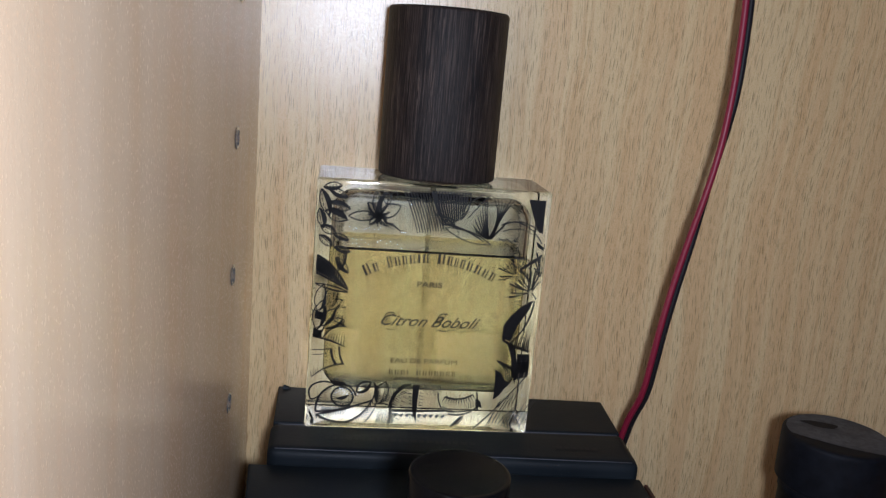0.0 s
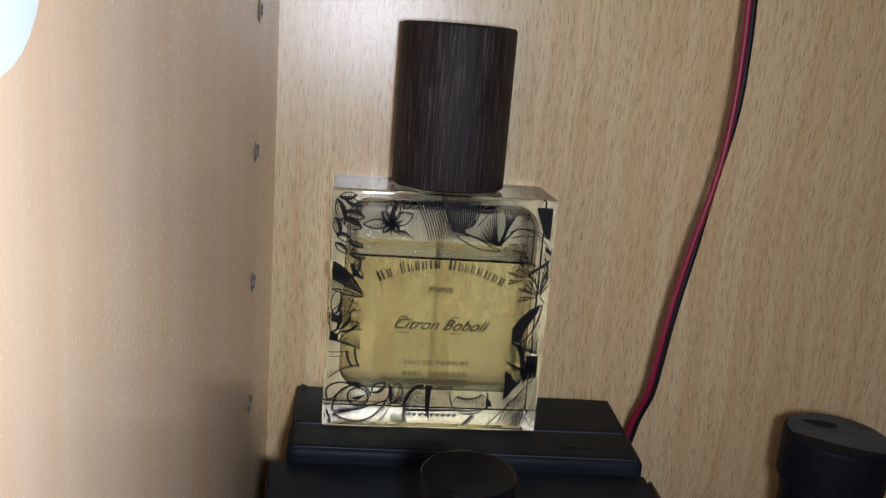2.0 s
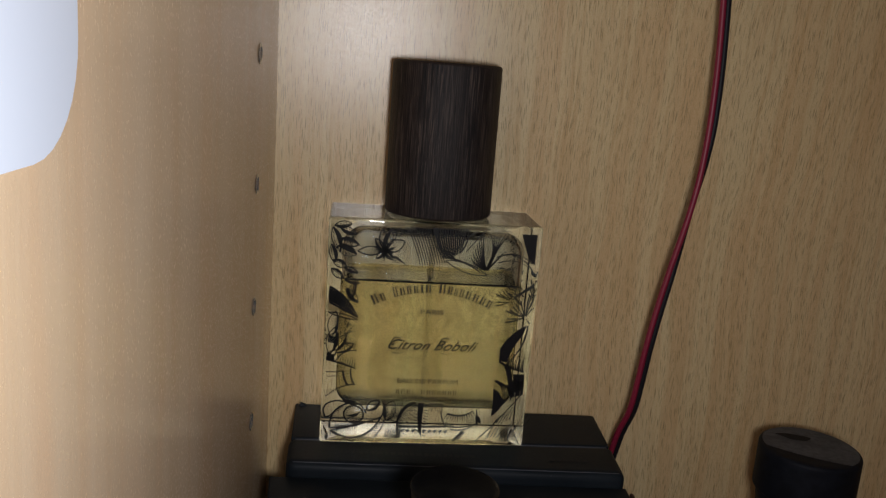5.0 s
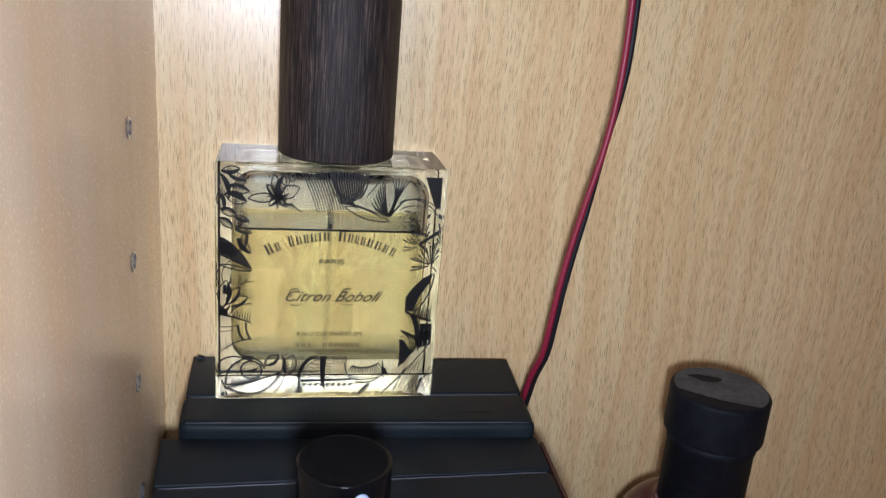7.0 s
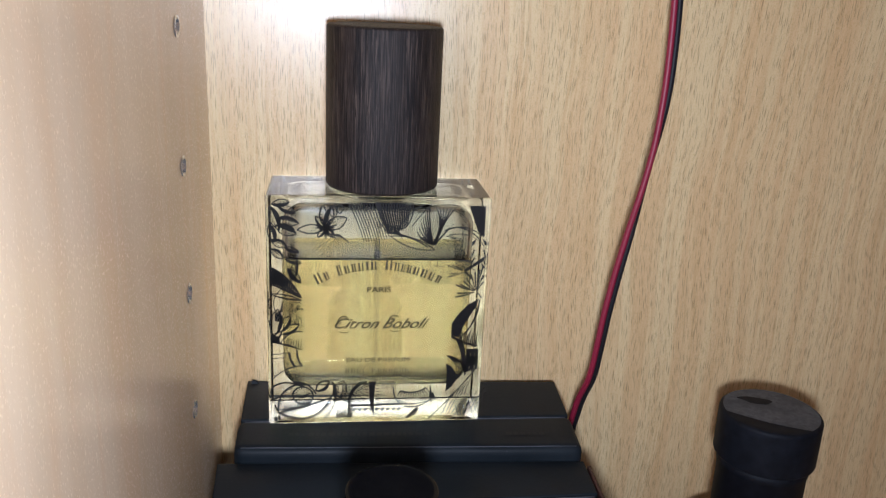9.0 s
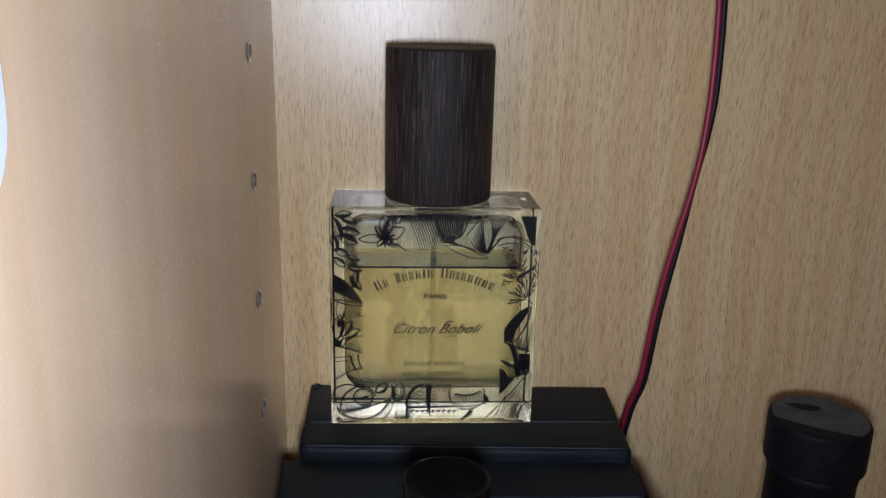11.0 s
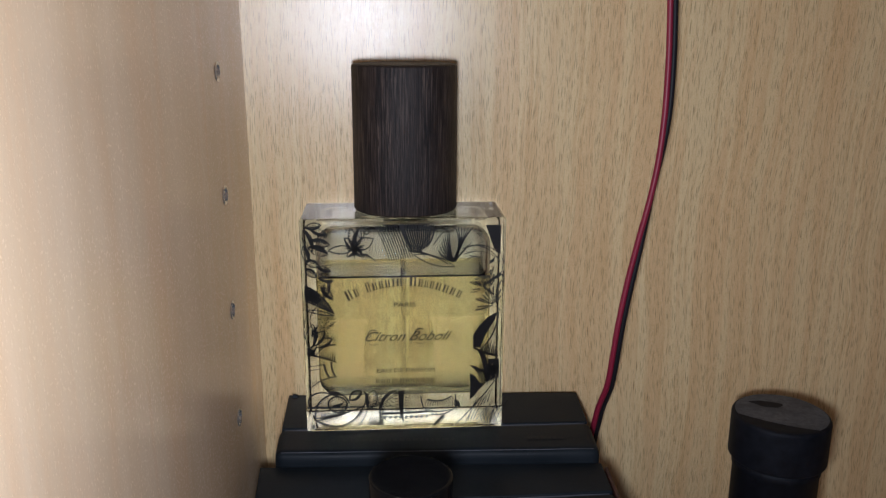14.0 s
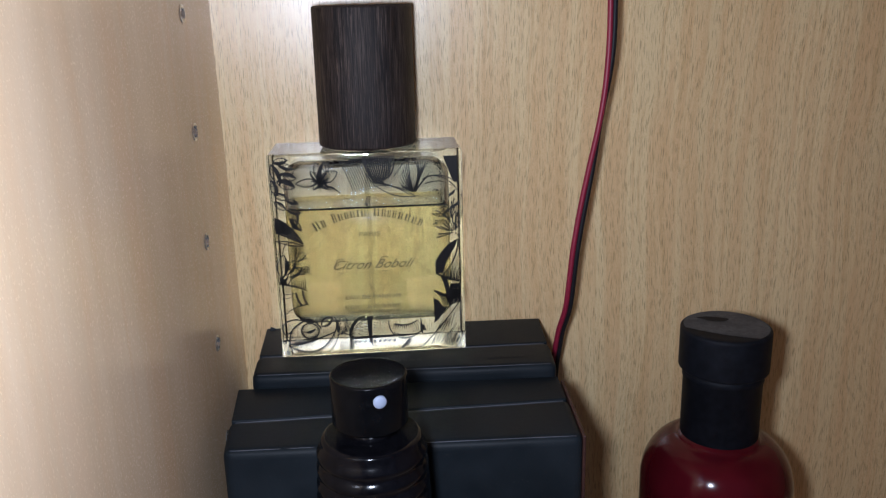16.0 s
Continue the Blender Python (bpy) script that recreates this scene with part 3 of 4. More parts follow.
def stroke(bm, pts, w0, w1=None):
    """A flat pen line that swells in the middle and thins to its ends."""
    w1 = w0 if w1 is None else w1
    n = len(pts)
    pairs = []
    for i, (x, y) in enumerate(pts):
        ax, ay = pts[max(i - 1, 0)]
        bx, by = pts[min(i + 1, n - 1)]
        l = math.hypot(bx - ax, by - ay) or 1
        f = i / (n - 1)
        w = 0.5 * PEN * (w0 + (w1 - w0) * f)
        pairs.append((bm.verts.new((x - (by - ay) / l * w, y + (bx - ax) / l * w, 0)), bm.verts.new((x + (by - ay) / l * w, y - (bx - ax) / l * w, 0))))
    for (a, b), (c, d) in zip(pairs, pairs[1:]):
        bm.faces.new((a, b, d, c))


def bow(a, b, bend=0.0, n=10):
    """Points from a to b, bowed sideways by bend."""
    dx, dy = b[0] - a[0], b[1] - a[1]
    return [(a[0] + dx * t - dy * bend * 4 * t * (1 - t), a[1] + dy * t + dx * bend * 4 * t * (1 - t)) for t in [i / n for i in range(n + 1)]]


def fill(bm, pts):
    try:
        f = bm.faces.new([bm.verts.new((x, y, 0)) for x, y in pts])
        bmesh.ops.triangulate(bm, faces=[f])
    except ValueError:
        pass


def leaf(bm, a, b, wide, line=0.14, hatch=0, solid=0.0, side=1):
    """An outlined leaf from a to b with a vein, hatching, and a dark part of its width."""
    stroke(bm, bow(a, b, wide), line)
    stroke(bm, bow(a, b, -wide), line)
    if hatch:
        up, mid = bow(a, b, side * wide, 2 * hatch), bow(a, b, 0, 2 * hatch)
        for i in range(1, 2 * hatch):
            u, m = up[i], mid[i]
            f = 0.55 + 0.35 * random.random()
            stroke(bm, [u, (u[0] + (m[0] - u[0]) * f, u[1] + (m[1] - u[1]) * f)], 0.12, 0.04)
    if solid:
        fill(bm, bow(a, b, side * wide) + list(reversed(bow(a, b, side * wide * (1 - 2 * solid)))))


def oval(bm, c, rx, ry, turn=0.0, line=0.14, n=22):
    t = radians(turn)
    pts = [(c[0] + rx * math.cos(q) * math.cos(t) - ry * math.sin(q) * math.sin(t), c[1] + rx * math.cos(q) * math.sin(t) + ry * math.sin(q) * math.cos(t)) for q in [2 * math.pi * i / n for i in range(n + 1)]]
    if line:
        stroke(bm, pts, line)
    else:
        fill(bm, pts[:-1])


def ink(name, bm, label="", back=False):
    """A drawing on the front face; with back, a copy at the rear face stands for the ink's shadow there."""
    ob = part(name, place_ink(bm), INK, bottle, label)
    if back:
        rear = new(name, ob.data)
        rear.parent = bottle
        rear.location.y = BD + 0.00006
        rear["label"] = label + " repeated behind as its ink shadow"
        rear["kind"] = ob["kind"] = "stuff"
    return ob


random.seed(5)
# upper flower and the band beside it
FC = (14.8, 52.2)
bm = bmesh.new()
for dx, dy, wide, solid in ((-0.9, 5.6, 0.18, 0.0), (1.6, 5.4, 0.20, 0.45), (5.2, 2.6, 0.26, 0.0), (-2.6, 3.0, 0.20, 0.3), (-7.0, -0.4, 0.16, 0.0), (2.2, -2.2, 0.24, 0.4), (-2.0, -2.2, 0.22, 0.4)):
    leaf(bm, FC, (FC[0] + dx, FC[1] + dy), wide, 0.16, 4, solid, 1)
for k in range(44):
    a = random.random() * 2 * math.pi
    l = 1.2 + 1.7 * random.random()
    stroke(bm, [FC, (FC[0] + l * math.cos(a), FC[1] + l * math.sin(a))], 0.30, 0.08)
oval(bm, FC, 1.1, 0.9, 0, 0)
for k in range(6):
    stroke(bm, bow((FC[0] + 1.2 + 0.4 * k, FC[1] - 1.4), (FC[0] + 2.2 + 0.5 * k, FC[1] - 3.0), 0.1), 0.14, 0.06)
oval(bm, (16.6, 56.4), 0.9, 1.4, 15)
oval(bm, (18.3, 57.0), 0.7, 1.0, -10)
stroke(bm, bow((16.0, 50.6), (20.5, 48.7), 0.12), 0.14)
ink("printed_flower", bm, "black line drawing of a flower")
bm = bmesh.new()
for k in range(11):
    f = k / 10
    stroke(bm, bow((20.3 + 7.4 * f, 58.6), (24.4 + 6.4 * f, 48.8 + 0.9 * f), 0.03 - 0.02 * f), 0.15, 0.10)
for k in range(13):
    f = k / 12
    stroke(bm, bow((27.4 + 8.6 * f, 58.8), (30.6 + 4.6 * f, 51.0 + 2.2 * f * f), -0.03), 0.27, 0.19)
stroke(bm, bow((36.4, 58.8), (34.6, 52.4), 0.12), 0.20)
for k in range(6):
    stroke(bm, bow((28.0 + 0.9 * k, 54.0 - 0.3 * k), (30.6 + 0.7 * k, 50.4 + 0.35 * k), 0.03), 0.22, 0.10)
fill(bm, bow((31.4, 51.4), (34.6, 49.0), 0.10) + [(33.2, 51.6)])
leaf(bm, (31.0, 50.4), (42.4, 47.0), 0.10, 0.14)
stroke(bm, bow((36.4, 53.0), (41.2, 58.6), 0.02), 0.14)
ink("printed_stripes", bm, "black hatched petal drawing")
# tuft of blades
bm = bmesh.new()
TB = (41.8, 48.4)
for k in range(7):
    stroke(bm, bow(TB, (37.6 + 0.5 * k, 51.6 + 1.1 * k), 0.10 - 0.012 * k), 0.30, 0.10)
for k in range(6):
    stroke(bm, bow((TB[0] + 0.15 * k, TB[1]), (41.8 + 1.15 * k, 58.6 - 0.12 * k), -0.16 + 0.045 * k), 0.34, 0.10)
for k in range(9):
    stroke(bm, bow((TB[0] + 0.9 + 0.3 * k, TB[1] + 0.3 + 0.35 * k), (TB[0] + 1.8 + 0.42 * k, TB[1] + 1.8 + 0.42 * k), 0.05), 0.20, 0.06)
for k in range(8):
    stroke(bm, [(38.4 + 0.42 * k, 50.6 - 0.25 * k), (38.9 + 0.42 * k, 48.9 - 0.08 * k)], 0.18, 0.06)
stroke(bm, bow((39.2, 58.4), (32.6, 51.6), -0.08), 0.16, 0.12)
stroke(bm, bow((31.4, 51.2), (40.6, 47.6), 0.06), 0.30, 0.14)
stroke(bm, bow((44.6, 51.8), (54.4, 50.6), 0.16), 0.20, 0.14)
stroke(bm, bow((45.2, 50.4), (53.6, 49.4), 0.14), 0.14, 0.08)
ink("printed_tuft", bm, "black drawing of a tuft of blades")["kind"] = "stuff"
bm = bmesh.new()
fill(bm, [(50.8, 58.2), (55.0, 58.2), (55.0, 50.2), (53.2, 51.8), (52.0, 55.0)])
stroke(bm, bow((48.0, 52.8), (55.0, 48.0), 0.12), 0.16)
ink("printed_leaf", bm, "solid black leaf tip")
# left border, from the top down
bm = bmesh.new()
for a, b in (((1.6, 58.0), (6.0, 58.6)), ((3.0, 57.6), (7.4, 56.0)), ((1.2, 57.6), (3.4, 51.6)), ((2.6, 54.4), (8.2, 53.4)), ((2.4, 52.8), (7.6, 50.8)), ((1.0, 53.2), (2.2, 48.6)), ((1.4, 49.2), (5.2, 47.6)), ((1.2, 47.0), (4.4, 44.6)), ((4.6, 47.4), (8.2, 46.2)), ((4.8, 44.4), (8.8, 43.4)), ((7.6, 44.0), (6.2, 38.8)), ((5.4, 42.0), (8.6, 38.4))):
    side = 1 if random.random() < 0.5 else -1
    leaf(bm, a, b, 0.15 + 0.10 * random.random(), 0.15, 9, 0.25 + 0.30 * random.random(), side)
    stroke(bm, bow(a, b, 0.03 * side), 0.16, 0.06)
    for k in range(1, 6):
        p = bow(a, b, -0.10 * side, 6)[k]
        stroke(bm, [p, (p[0] + 0.5 * random.random(), p[1] - 0.9 + 0.6 * random.random())], 0.13, 0.04)
ink("printed_sprig", bm, "black drawing of leafy sprigs")
bm = bmesh.new()
for k in range(15):
    f = (k + 0.5) / 15
    top = (1.0 + 7.8 * f, 42.3 - 3.2 * f - 4.6 * f ** 2.4)
    foot = (1.0 + 7.8 * f, 38.2 - 3.7 * f)
    stroke(bm, [top, ((top[0] + foot[0]) / 2 - 0.25, (top[1] + foot[1]) / 2), foot], 0.30, 0.22)
stroke(bm, [(1.0 + 7.8 * f, 42.3 - 3.2 * f - 4.6 * f ** 2.4) for f in [k / 12 for k in range(13)]], 0.30, 0.16)
stroke(bm, [(1.0 + 7.8 * f, 38.2 - 3.7 * f) for f in [k / 8 for k in range(9)]], 0.26, 0.16)
fill(bm, [(1.0, 41.8), (3.6, 40.6), (5.6, 38.4), (4.2, 37.2), (1.0, 38.6)])
leaf(bm, (0.9, 35.6), (8.8, 33.9), 0.06, 0.16, 7, 0.2, -1)
ink("printed_leaf", bm, "broad black leaf")
bm = bmesh.new()
for a, b in (((1.8, 24.4), (2.8, 31.6)), ((2.8, 25.4), (6.0, 29.8)), ((3.4, 25.0), (8.0, 27.4)), ((1.0, 23.0), (3.6, 25.6))):
    leaf(bm, a, b, 0.22, 0.14, 5, 0.25, -1)
stroke(bm, bow((1.0, 23.0), (9.0, 20.6), 0.02), 0.34, 0.14)
stroke(bm, bow((3.4, 22.6), (9.0, 25.6), 0.16), 0.16)
for k in range(7):
    stroke(bm, [(4.6 + 0.65 * k, 21.9 - 0.16 * k), (5.0 + 0.62 * k, 23.6 + 0.1 * (k % 3))], 0.16, 0.05)
fill(bm, [(1.0, 25.0), (3.0, 24.2), (3.2, 22.6), (1.0, 22.8)])
ink("printed_bud", bm, "black drawing of a bud and leaves", True)
bm = bmesh.new()
stroke(bm, bow((1.0, 19.6), (5.6, 20.0), -0.03), 0.13)
stroke(bm, bow((1.2, 18.4), (4.6, 18.8), -0.03), 0.10)
stroke(bm, bow((5.6, 20.0), (7.2, 16.0), -0.10), 0.30)
stroke(bm, bow((7.6, 20.6), (8.9, 16.2), -0.10), 0.24)
stroke(bm, bow((9.0, 16.4), (1.2, 12.8), -0.10), 0.18, 0.10)
for k in range(6):
    stroke(bm, [(1.2 + 0.55 * k, 12.9 + 0.30 * k), (0.9 + 0.55 * k, 14.4 + 0.25 * k)], 0.13, 0.05)
ink("printed_petal", bm, "black line drawing of a petal")
# large open flower at the foot
bm = bmesh.new()
c = (9.0, 8.1)


def fringe(run, dx, dy, w=0.15):
    """Short hairs along a pen line."""
    for k, p in enumerate(run):
        stroke(bm, [p, (p[0] + dx * (0.7 + 0.5 * random.random()), p[1] + dy * (0.7 + 0.5 * random.random()))], w, 0.04)


oval(bm, c, 2.7, 2.4, -12, 0.26)
fill(bm, bow((7.2, 7.8), (10.8, 8.8), -0.26) + bow((10.8, 8.8), (7.2, 7.8), 0.02))
for k in range(22):
    a = 2 * math.pi * k / 22
    stroke(bm, [(c[0] + 2.6 * math.cos(a), c[1] + 2.3 * math.sin(a)), (c[0] + 1.7 * math.cos(a), c[1] + 1.5 * math.sin(a))], 0.16, 0.05)
stroke(bm, bow((2.6, 4.2), (7.6, 11.2), 0.20), 0.28)
stroke(bm, bow((2.6, 4.2), (11.0, 5.4), -0.04), 0.26)
stroke(bm, bow((7.6, 11.2), (12.4, 8.4), 0.20), 0.26)
stroke(bm, bow((1.3, 7.2), (3.2, 11.6), 0.30), 0.26)
stroke(bm, bow((3.2, 11.6), (7.4, 11.0), 0.10), 0.24)
stroke(bm, bow((1.3, 7.2), (3.4, 8.4), -0.10), 0.2)
fill(bm, [(6.2, 12.2), (9.6, 11.8), (9.0, 10.6), (7.0, 10.9)])
fringe(bow((4.2, 4.5), (11.0, 5.6), -0.04, 17), 0.1, 1.4, 0.20)
fringe(bow((3.0, 6.0), (5.6, 10.2), 0.16, 9), 1.0, -0.2, 0.16)
stroke(bm, bow((2.8, 3.4), (16.4, 7.4), -0.26), 0.28, 0.20)
stroke(bm, bow((2.8, 3.4), (16.4, 7.4), -0.02), 0.24)
fringe(bow((2.8, 3.4), (16.4, 7.4), -0.26, 26), 0.35, -1.1, 0.22)
fringe(bow((3.4, 3.6), (10.0, 5.0), -0.03, 11), 0.1, -1.0, 0.16)
leaf(bm, (12.4, 9.4), (15.8, 12.0), 0.28, 0.26, 5, 0.25, -1)
stroke(bm, bow((16.4, 7.4), (16.6, 12.0), -0.12), 0.22, 0.16)
oval(bm, (1.9, 1.6), 0.5, 0.7, 0, 0)
ink("printed_flower", bm, "large black line drawing of an open flower")
# foot, middle
bm = bmesh.new()
fill(bm, bow((17.0, 11.8), (17.6, 6.6), 0.10) + bow((17.6, 6.6), (17.0, 11.8), 0.06))
fringe(bow((17.2, 11.0), (17.6, 6.8), 0.08, 10), 1.3, -0.3, 0.18)
leaf(bm, (17.8, 6.6), (19.6, 12.2), 0.30, 0.15, 6, 0.0, -1)
for k in range(9):
    stroke(bm, bow((18.4 + 0.42 * k, 6.8 + 0.1 * k), (19.2 + 0.36 * k, 11.9), -0.10), 0.13, 0.06)
for k in range(4):
    stroke(bm, bow((24.4 + 0.45 * k, 11.8), (20.8 + 0.1 * k, 6.4), -0.12), 0.24, 0.20)
stroke(bm, bow((20.9, 6.8), (20.8, 1.4), 0.05), 0.34, 0.20)
fringe(bow((20.9, 6.4), (20.8, 1.8), 0.05, 12), 1.5, 0.3, 0.18)
fringe(bow((25.4, 11.0), (21.2, 6.4), -0.10, 12), 1.2, -0.6, 0.18)
stroke(bm, bow((17.0, 6.4), (20.8, 6.2), 0.12), 0.2)
for k in range(7):
    stroke(bm, [(24.4 - 0.3 * k, 9.8 - 1.1 * k), (25.8 - 0.35 * k, 9.2 - 1.1 * k)], 0.15, 0.05)
stroke(bm, bow((14.4, 1.4), (17.4, 6.4), -0.08), 0.16)
for k in range(7):
    stroke(bm, [(14.6 + 0.1 * k, 1.8 + 0.6 * k), (16.0 + 0.1 * k, 2.0 + 0.6 * k)], 0.12, 0.05)
fill(bm, bow((28.2, 11.8), (28.0, 1.6), -0.03) + bow((27.2, 1.6), (26.4, 11.8), 0.02)[3:])
for k in range(12):
    stroke(bm, [(28.2, 11.4 - 0.8 * k), (29.4, 11.2 - 0.8 * k)], 0.13, 0.05)
stroke(bm, bow((21.6, 5.0), (34.6, 5.3), 0.0), 0.36, 0.30)
for k in range(9):
    stroke(bm, [(22.2 + 1.5 * k, 3.6), (22.9 + 1.5 * k, 4.2)], 0.45, 0.25)
for k in range(14):
    stroke(bm, bow((17.8 + 0.32 * k, 1.6 + 0.1 * (k % 3)), (18.2 + 0.30 * k, 4.2 + 0.5 * (k % 2)), 0.05), 0.14, 0.04)
for k in range(12):
    stroke(bm, bow((29.4 + 0.35 * k, 11.8), (29.6 + 0.33 * k, 9.6 - 0.2 * (k % 3)), 0.04), 0.13, 0.04)
for k in range(10):
    stroke(bm, [(25.2 + 0.1 * k, 11.4 - 0.9 * k), (26.6 + 0.05 * k, 11.2 - 0.9 * k)], 0.14, 0.05)
ink("printed_stem", bm, "black drawing of stems and hatching")
bm = bmesh.new()
lash = bow((34.8, 9.0), (41.6, 9.8), -0.13, 12)
stroke(bm, lash, 0.30, 0.20)
for k, p in enumerate(lash):
    stroke(bm, [p, (p[0] - 0.9 + 0.16 * k, p[1] - 1.6 + 0.02 * k)], 0.20, 0.05)
stroke(bm, bow((32.9, 9.9), (34.6, 5.4), -0.10), 0.20)
stroke(bm, bow((34.6, 5.4), (43.4, 6.4), -0.07), 0.20, 0.16)
stroke(bm, bow((35.8, 4.6), (43.6, 7.4), -0.16), 0.24, 0.16)
for k in range(7):
    stroke(bm, [(34.4 + 0.45 * k, 6.6 - 0.2 * k), (34.7 + 0.45 * k, 5.2 - 0.1 * k)], 0.16, 0.05)
for k in range(5):
    stroke(bm, [(40.4 + 0.55 * k, 6.0 + 0.2 * k), (40.2 + 0.6 * k, 7.4 + 0.3 * k)], 0.12, 0.05)
fill(bm, [(36.2, 1.2), (37.2, 1.2), (39.9, 4.0), (39.0, 4.2)])
stroke(bm, [(38.0, 1.6), (39.8, 3.6)], 0.22, 0.14)
stroke(bm, bow((42.7, 10.4), (43.2, 5.6), 0.02), 0.20)
fill(bm, [(42.6, 8.8), (43.8, 8.2), (44.4, 6.4), (42.8, 6.8)])
ink("printed_petal", bm, "black drawing of a fringed petal")
# right border: grass over the pale corner, dense leaves, a spiked blossom
bm = bmesh.new()
stroke(bm, bow((42.5, 0.8), (55.0, 15.2), -0.02), 0.20, 0.16)
for k in range(12):
    x = 45.8 + 0.78 * k
    y = 1.4 + 1.6 * random.random()
    stroke(bm, bow((x, y), (x + 2.4 + 1.6 * random.random(), y + 4.2 + 3.4 * random.random()), 0.03), 0.15, 0.05)
for k in range(6):
    stroke(bm, bow((47.6 + 0.9 * k, 6.2 + 0.3 * k), (49.8 + 0.75 * k, 9.2 + 0.55 * k), 0.02), 0.14, 0.05)
for k in range(3):
    stroke(bm, [(50.8 + 0.8 * k, 1.4), (49.9 + 0.9 * k, 4.6 + 0.5 * k)], 0.18, 0.06)
ink("printed_grass", bm, "black hatched grass drawing")
bm = bmesh.new()
# long dark leaf with a pale petal beside it
fill(bm, [(54.6, 34.2), (53.8, 31.8), (51.2, 27.6), (49.9, 23.8), (47.8, 24.2), (47.7, 27.6), (49.4, 30.2), (52.0, 32.8)])
stroke(bm, bow((54.8, 34.0), (50.0, 23.4), 0.10), 0.26, 0.20)
for k in range(10):
    stroke(bm, bow((49.9 + 0.52 * k, 22.2 - 0.12 * k), (50.8 + 0.44 * k, 25.8 - 0.14 * k + 0.8 * (k % 2)), 0.04), 0.26, 0.06)
stroke(bm, bow((47.8, 24.0), (55.0, 21.4), -0.04), 0.34, 0.20)
# stem
fill(bm, bow((49.2, 23.0), (51.0, 14.8), 0.06) + bow((52.4, 14.6), (51.0, 22.4), -0.05))
# leaf against the edge, dark with pale veins
for k in range(8):
    stroke(bm, bow((52.2 + 0.38 * k, 20.6), (51.8 + 0.46 * k, 13.8 + 0.15 * k), 0.04 - 0.015 * (k % 3)), 0.30, 0.22)
fill(bm, [(52.2, 18.6), (55.2, 18.8), (55.2, 16.2), (53.0, 15.6)])
# curled leaf at the foot of the stem
fill(bm, bow((46.8, 16.4), (46.9, 8.6), 0.03) + bow((48.6, 10.0), (51.2, 13.4), 0.04) + [(49.6, 13.6), (48.4, 15.6)])
for k in range(4):
    stroke(bm, bow((47.0 + 0.5 * k, 18.6 - 0.4 * k), (52.0 + 0.1 * k, 13.0 + 0.5 * k), 0.20), 0.24, 0.12)
for k in range(5):
    stroke(bm, bow((48.4 + 0.5 * k, 17.6), (49.6 + 0.5 * k, 13.6 + 0.2 * k), 0.14), 0.20, 0.08)
ink("printed_leaf", bm, "dense black leaves")
bm = bmesh.new()
SC = (53.8, 36.1)
for dx, dy in ((-5.5, -1.4), (-5.0, -0.4), (-5.5, 1.8), (-4.4, 2.0), (-3.6, 2.9), (-2.8, 3.6), (-1.6, 4.6), (-0.6, 5.2), (0.6, 5.8), (1.4, 6.6), (1.6, 4.4), (1.7, 2.6), (1.4, -1.6)):
    stroke(bm, bow((SC[0] + 0.12 * dx, SC[1] + 0.12 * dy), (SC[0] + dx, SC[1] + dy), 0.03), 0.10, 0.24)
fill(bm, [(55.6, 45.6), (50.2, 41.7), (50.4, 41.2), (55.2, 44.2)])
stroke(bm, bow((50.4, 41.4), (52.4, 39.4), 0.05), 0.36, 0.16)
for k in range(9):
    stroke(bm, [(48.0 + 0.55 * k, 42.8 - 0.4 * (k % 3)), (48.9 + 0.55 * k, 42.5 - 0.4 * (k % 3))], 0.16, 0.06)
for k in range(6):
    stroke(bm, bow((48.6 + 0.5 * k, 44.4), (50.2 + 0.6 * k, 43.2), 0.05), 0.14, 0.06)
ink("printed_star", bm, "black drawing of a spiked blossom", True)


# ---- lettering ----
def lettering(name, text, size, at, shear=0.0, stretch=1.0, bold=0.0):
    cu = bpy.data.curves.new("words", "FONT")
    cu.body, cu.size, cu.shear, cu.align_x, cu.offset = text, size, shear, "CENTER", bold
    cu.resolution_u = 3
    tmp_ob = new("words", cu)
    bpy.context.view_layer.update()
    me = bpy.data.meshes.new_from_object(tmp_ob.evaluated_get(bpy.context.evaluated_depsgraph_get()))
    bpy.data.objects.remove(tmp_ob)
    bm = bmesh.new()
    bm.from_mesh(me)
    bpy.data.meshes.remove(me)
    bm.transform(Matrix.Translation((at[0], at[1], 0)) @ Matrix.Diagonal((stretch, 1, 1, 1)))
    return part(name, place_ink(bm), INK, bottle, "small black printed lettering")


lettering("lettering", "PARIS", 1.9, (28.4, 36.0), 0, 1.35)
lettering("lettering", "Citron Boboli", 3.9, (28.4, 26.4), 0.62, 1.10, 0.0)
lettering("lettering", "EAU DE PARFUM", 1.75, (28.6, 17.2), 0, 1.30)
lettering("lettering", "CREATEUR PARFUMEUR", 1.05, (28.6, 12.95), 0, 1.40)


bm = bmesh.new()
for cx, cy in ((17.9, 27.8), (31.0, 28.0)):
    stroke(bm, bow((cx, cy), (cx + 2.6, cy + 1.6), 0.30), 0.10, 0.16)
    stroke(bm, bow((cx, cy), (cx + 0.9, cy + 0.3), -0.40), 0.10, 0.14)
    stroke(bm, bow((cx + 0.6, cy - 2.3), (cx + 3.4, cy - 2.2), -0.10), 0.12, 0.05)
ink("flourish", bm, "curled pen flourishes round the capitals")


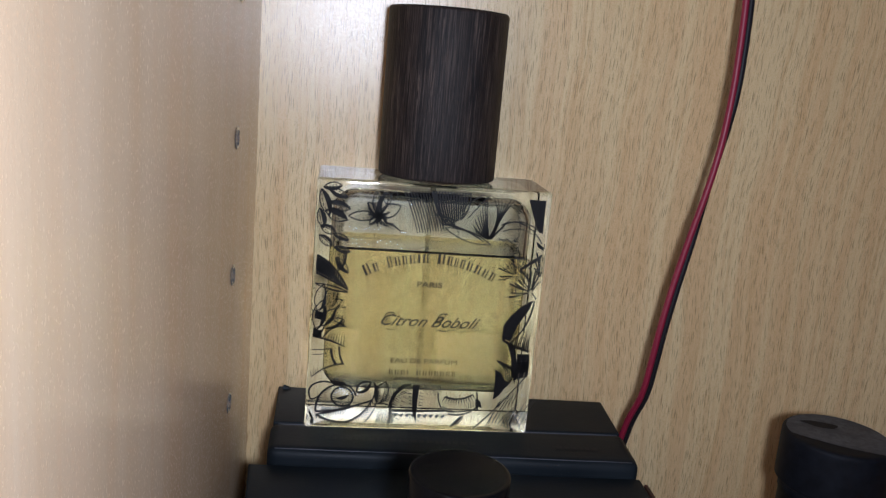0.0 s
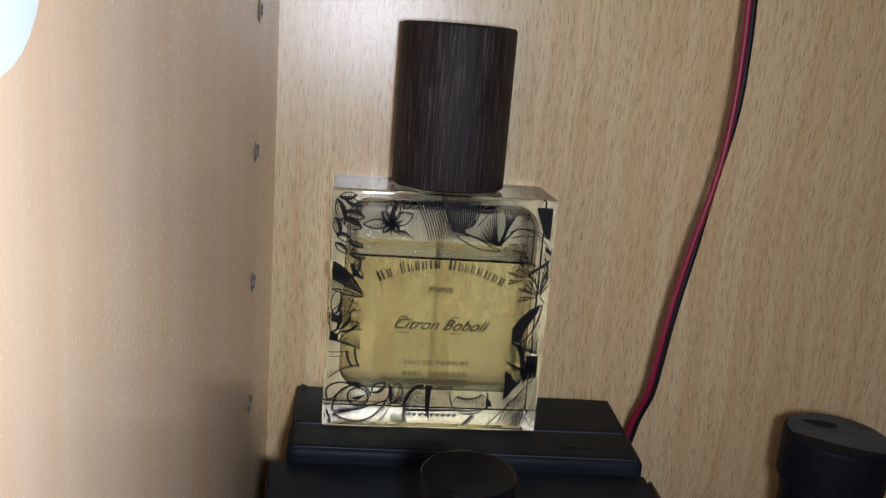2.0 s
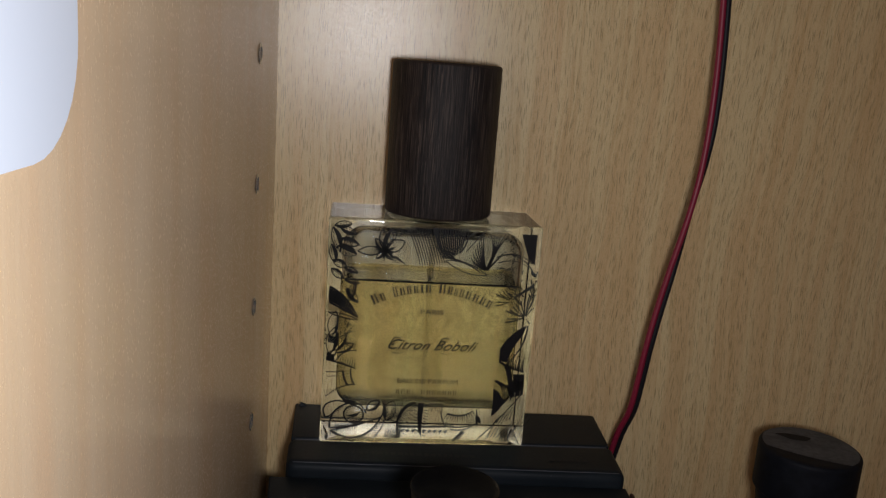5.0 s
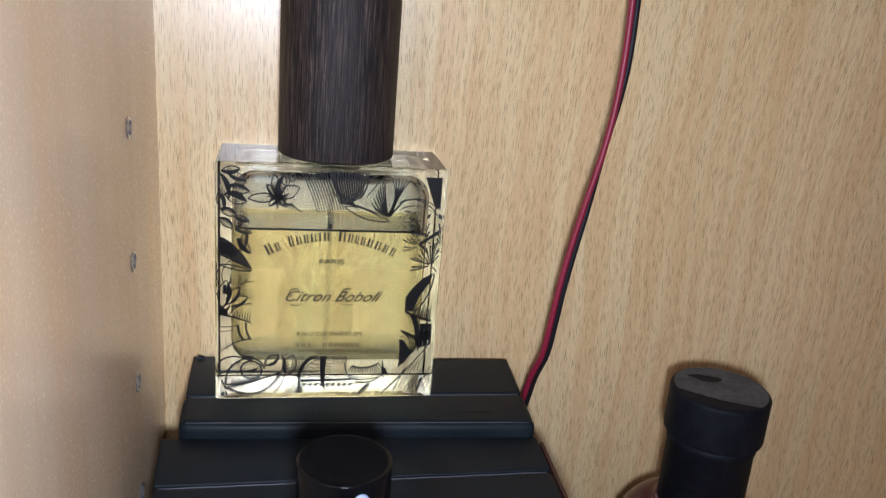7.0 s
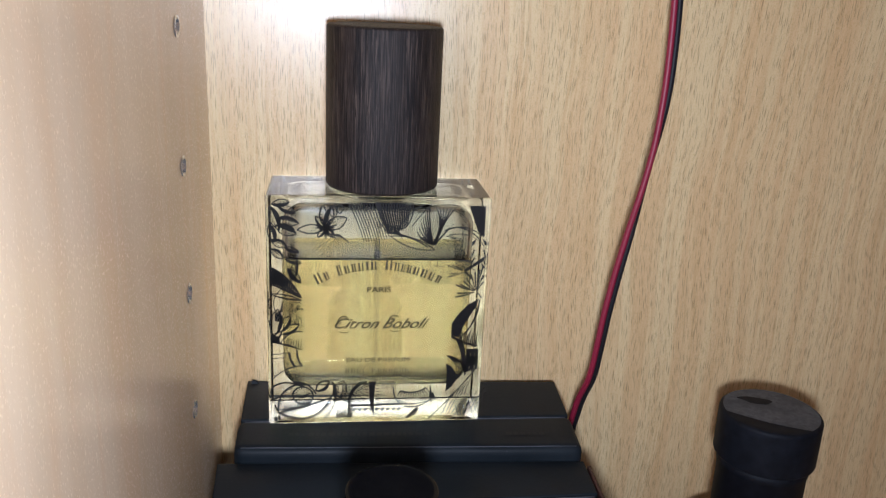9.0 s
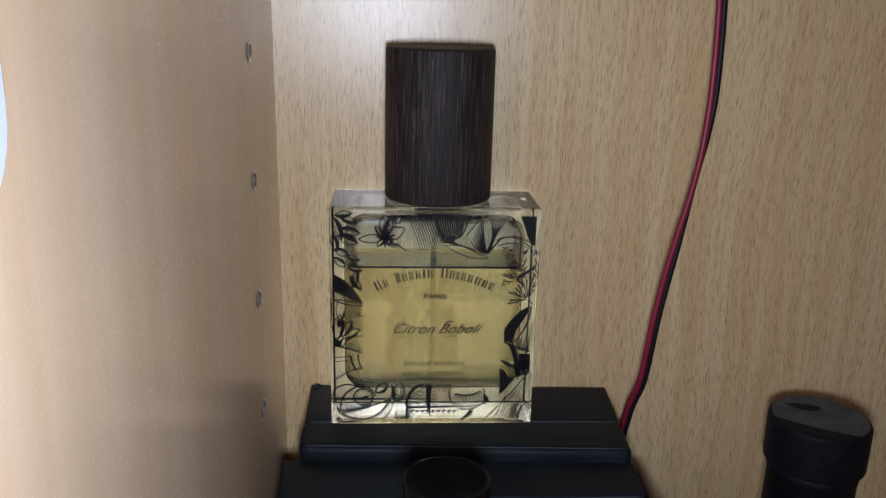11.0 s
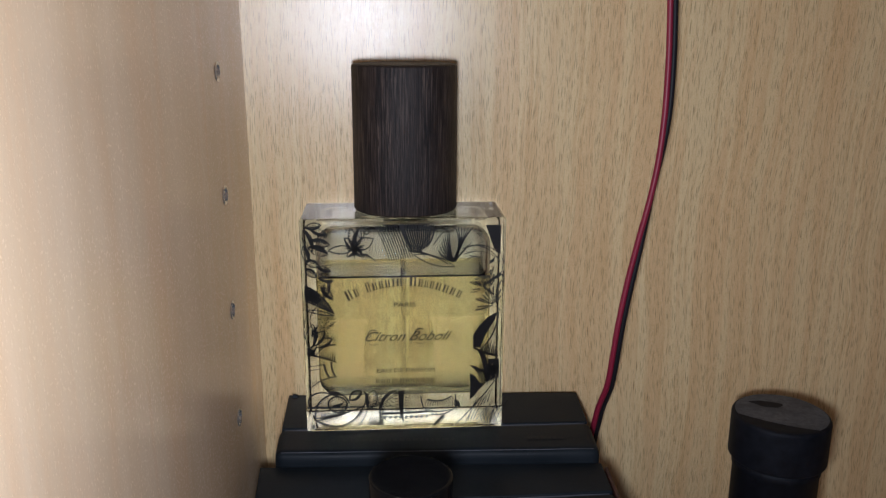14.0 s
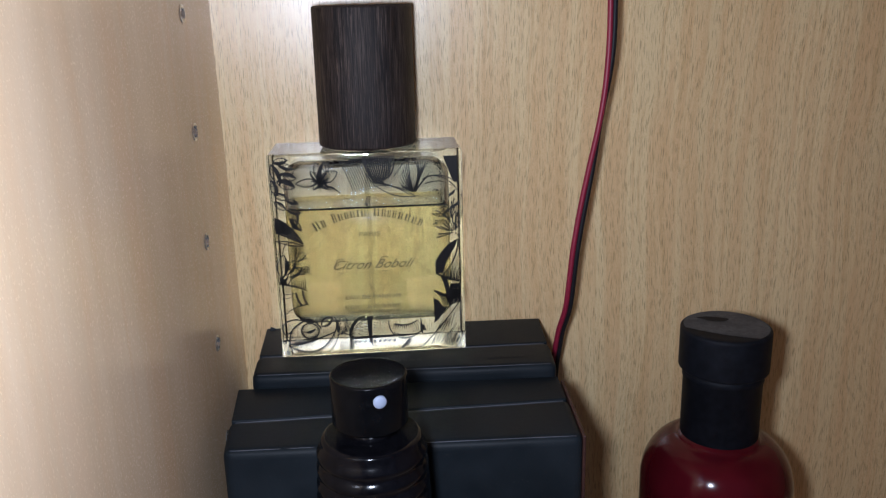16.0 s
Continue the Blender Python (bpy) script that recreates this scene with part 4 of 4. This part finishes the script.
def bars(widths, x0, y, high, arch=0.0, gap=0.45):
    """Plain bars in the rhythm of a line of type, a part for each letter's place; 0 is a space."""
    total = sum(w + gap if w else 1.5 for w in widths)
    x = x0 - total / 2
    for i, w in enumerate(widths):
        if not w:
            x += 1.5
            continue
        bm = bmesh.new()
        mid = x + w / 2
        f = (mid - x0) / (total / 2)
        q = pose(mid, y - arch * 0.25 * f * f * total, 0, 0, 0, math.degrees(-f * arch))
        h = high * (1.30 if i in (0, 3, 10) and arch else 1.0)
        stems = ((-0.40, -0.14), (0.20, 0.38)) if w > 0.95 else ((-0.25, 0.25),)
        boxes = [(u0 * w, u1 * w, 0.0, h) for u0, u1 in stems]
        if arch:
            boxes += [(u0 * w - 0.14, u1 * w + 0.14, v, v + 0.20) for u0, u1 in stems for v in ((0.0, h - 0.20) if i % 2 else (0.0,))]
        for u0, u1, v0, v1 in boxes:
            bm.faces.new([bm.verts.new(q @ Vector((u, v, 0))) for u, v in ((u0, v0), (u1, v0), (u1, v1), (u0, v1))])
        part("name_bar", place_ink(bm), INK, bottle)
        x += w + gap


bars([1.8, 1.3, 0, 1.3, 1.4, 1.2, 1.5, 0.8, 1.6, 0, 2.0, 1.3, 1.0, 1.2, 1.5, 1.6, 1.4, 1.3], 28.4, 41.9, 2.0, 0.50, 0.40)
bars([1.1, 1.1, 1.1, 0.4, 0, 1.2, 1.1, 1.0, 1.0, 1.1, 1.0, 1.0], 28.6, 14.2, 1.2, 0.0, 0.42)
# faint worn lettering on the box lid, beyond reading
bm = bmesh.new()
random.seed(9)
for x0, x1 in ((0.022, 0.058), (0.0795, 0.0905)):
    x = x0
    while x < x1:
        w = 0.0007 + 0.0011 * random.random()
        vs = [bm.verts.new((x + a * w, -0.0335 + b * 0.0016, 0.00022)) for a, b in ((0, 0), (1, 0), (1, 1), (0, 1))]
        bm.faces.new(vs)
        x += w + 0.0006
bm.transform(Matrix.Translation(-small_o))
part("worn_lettering", bm, FOIL, small_box, "worn dull foil marks")["kind"] = "stuff"
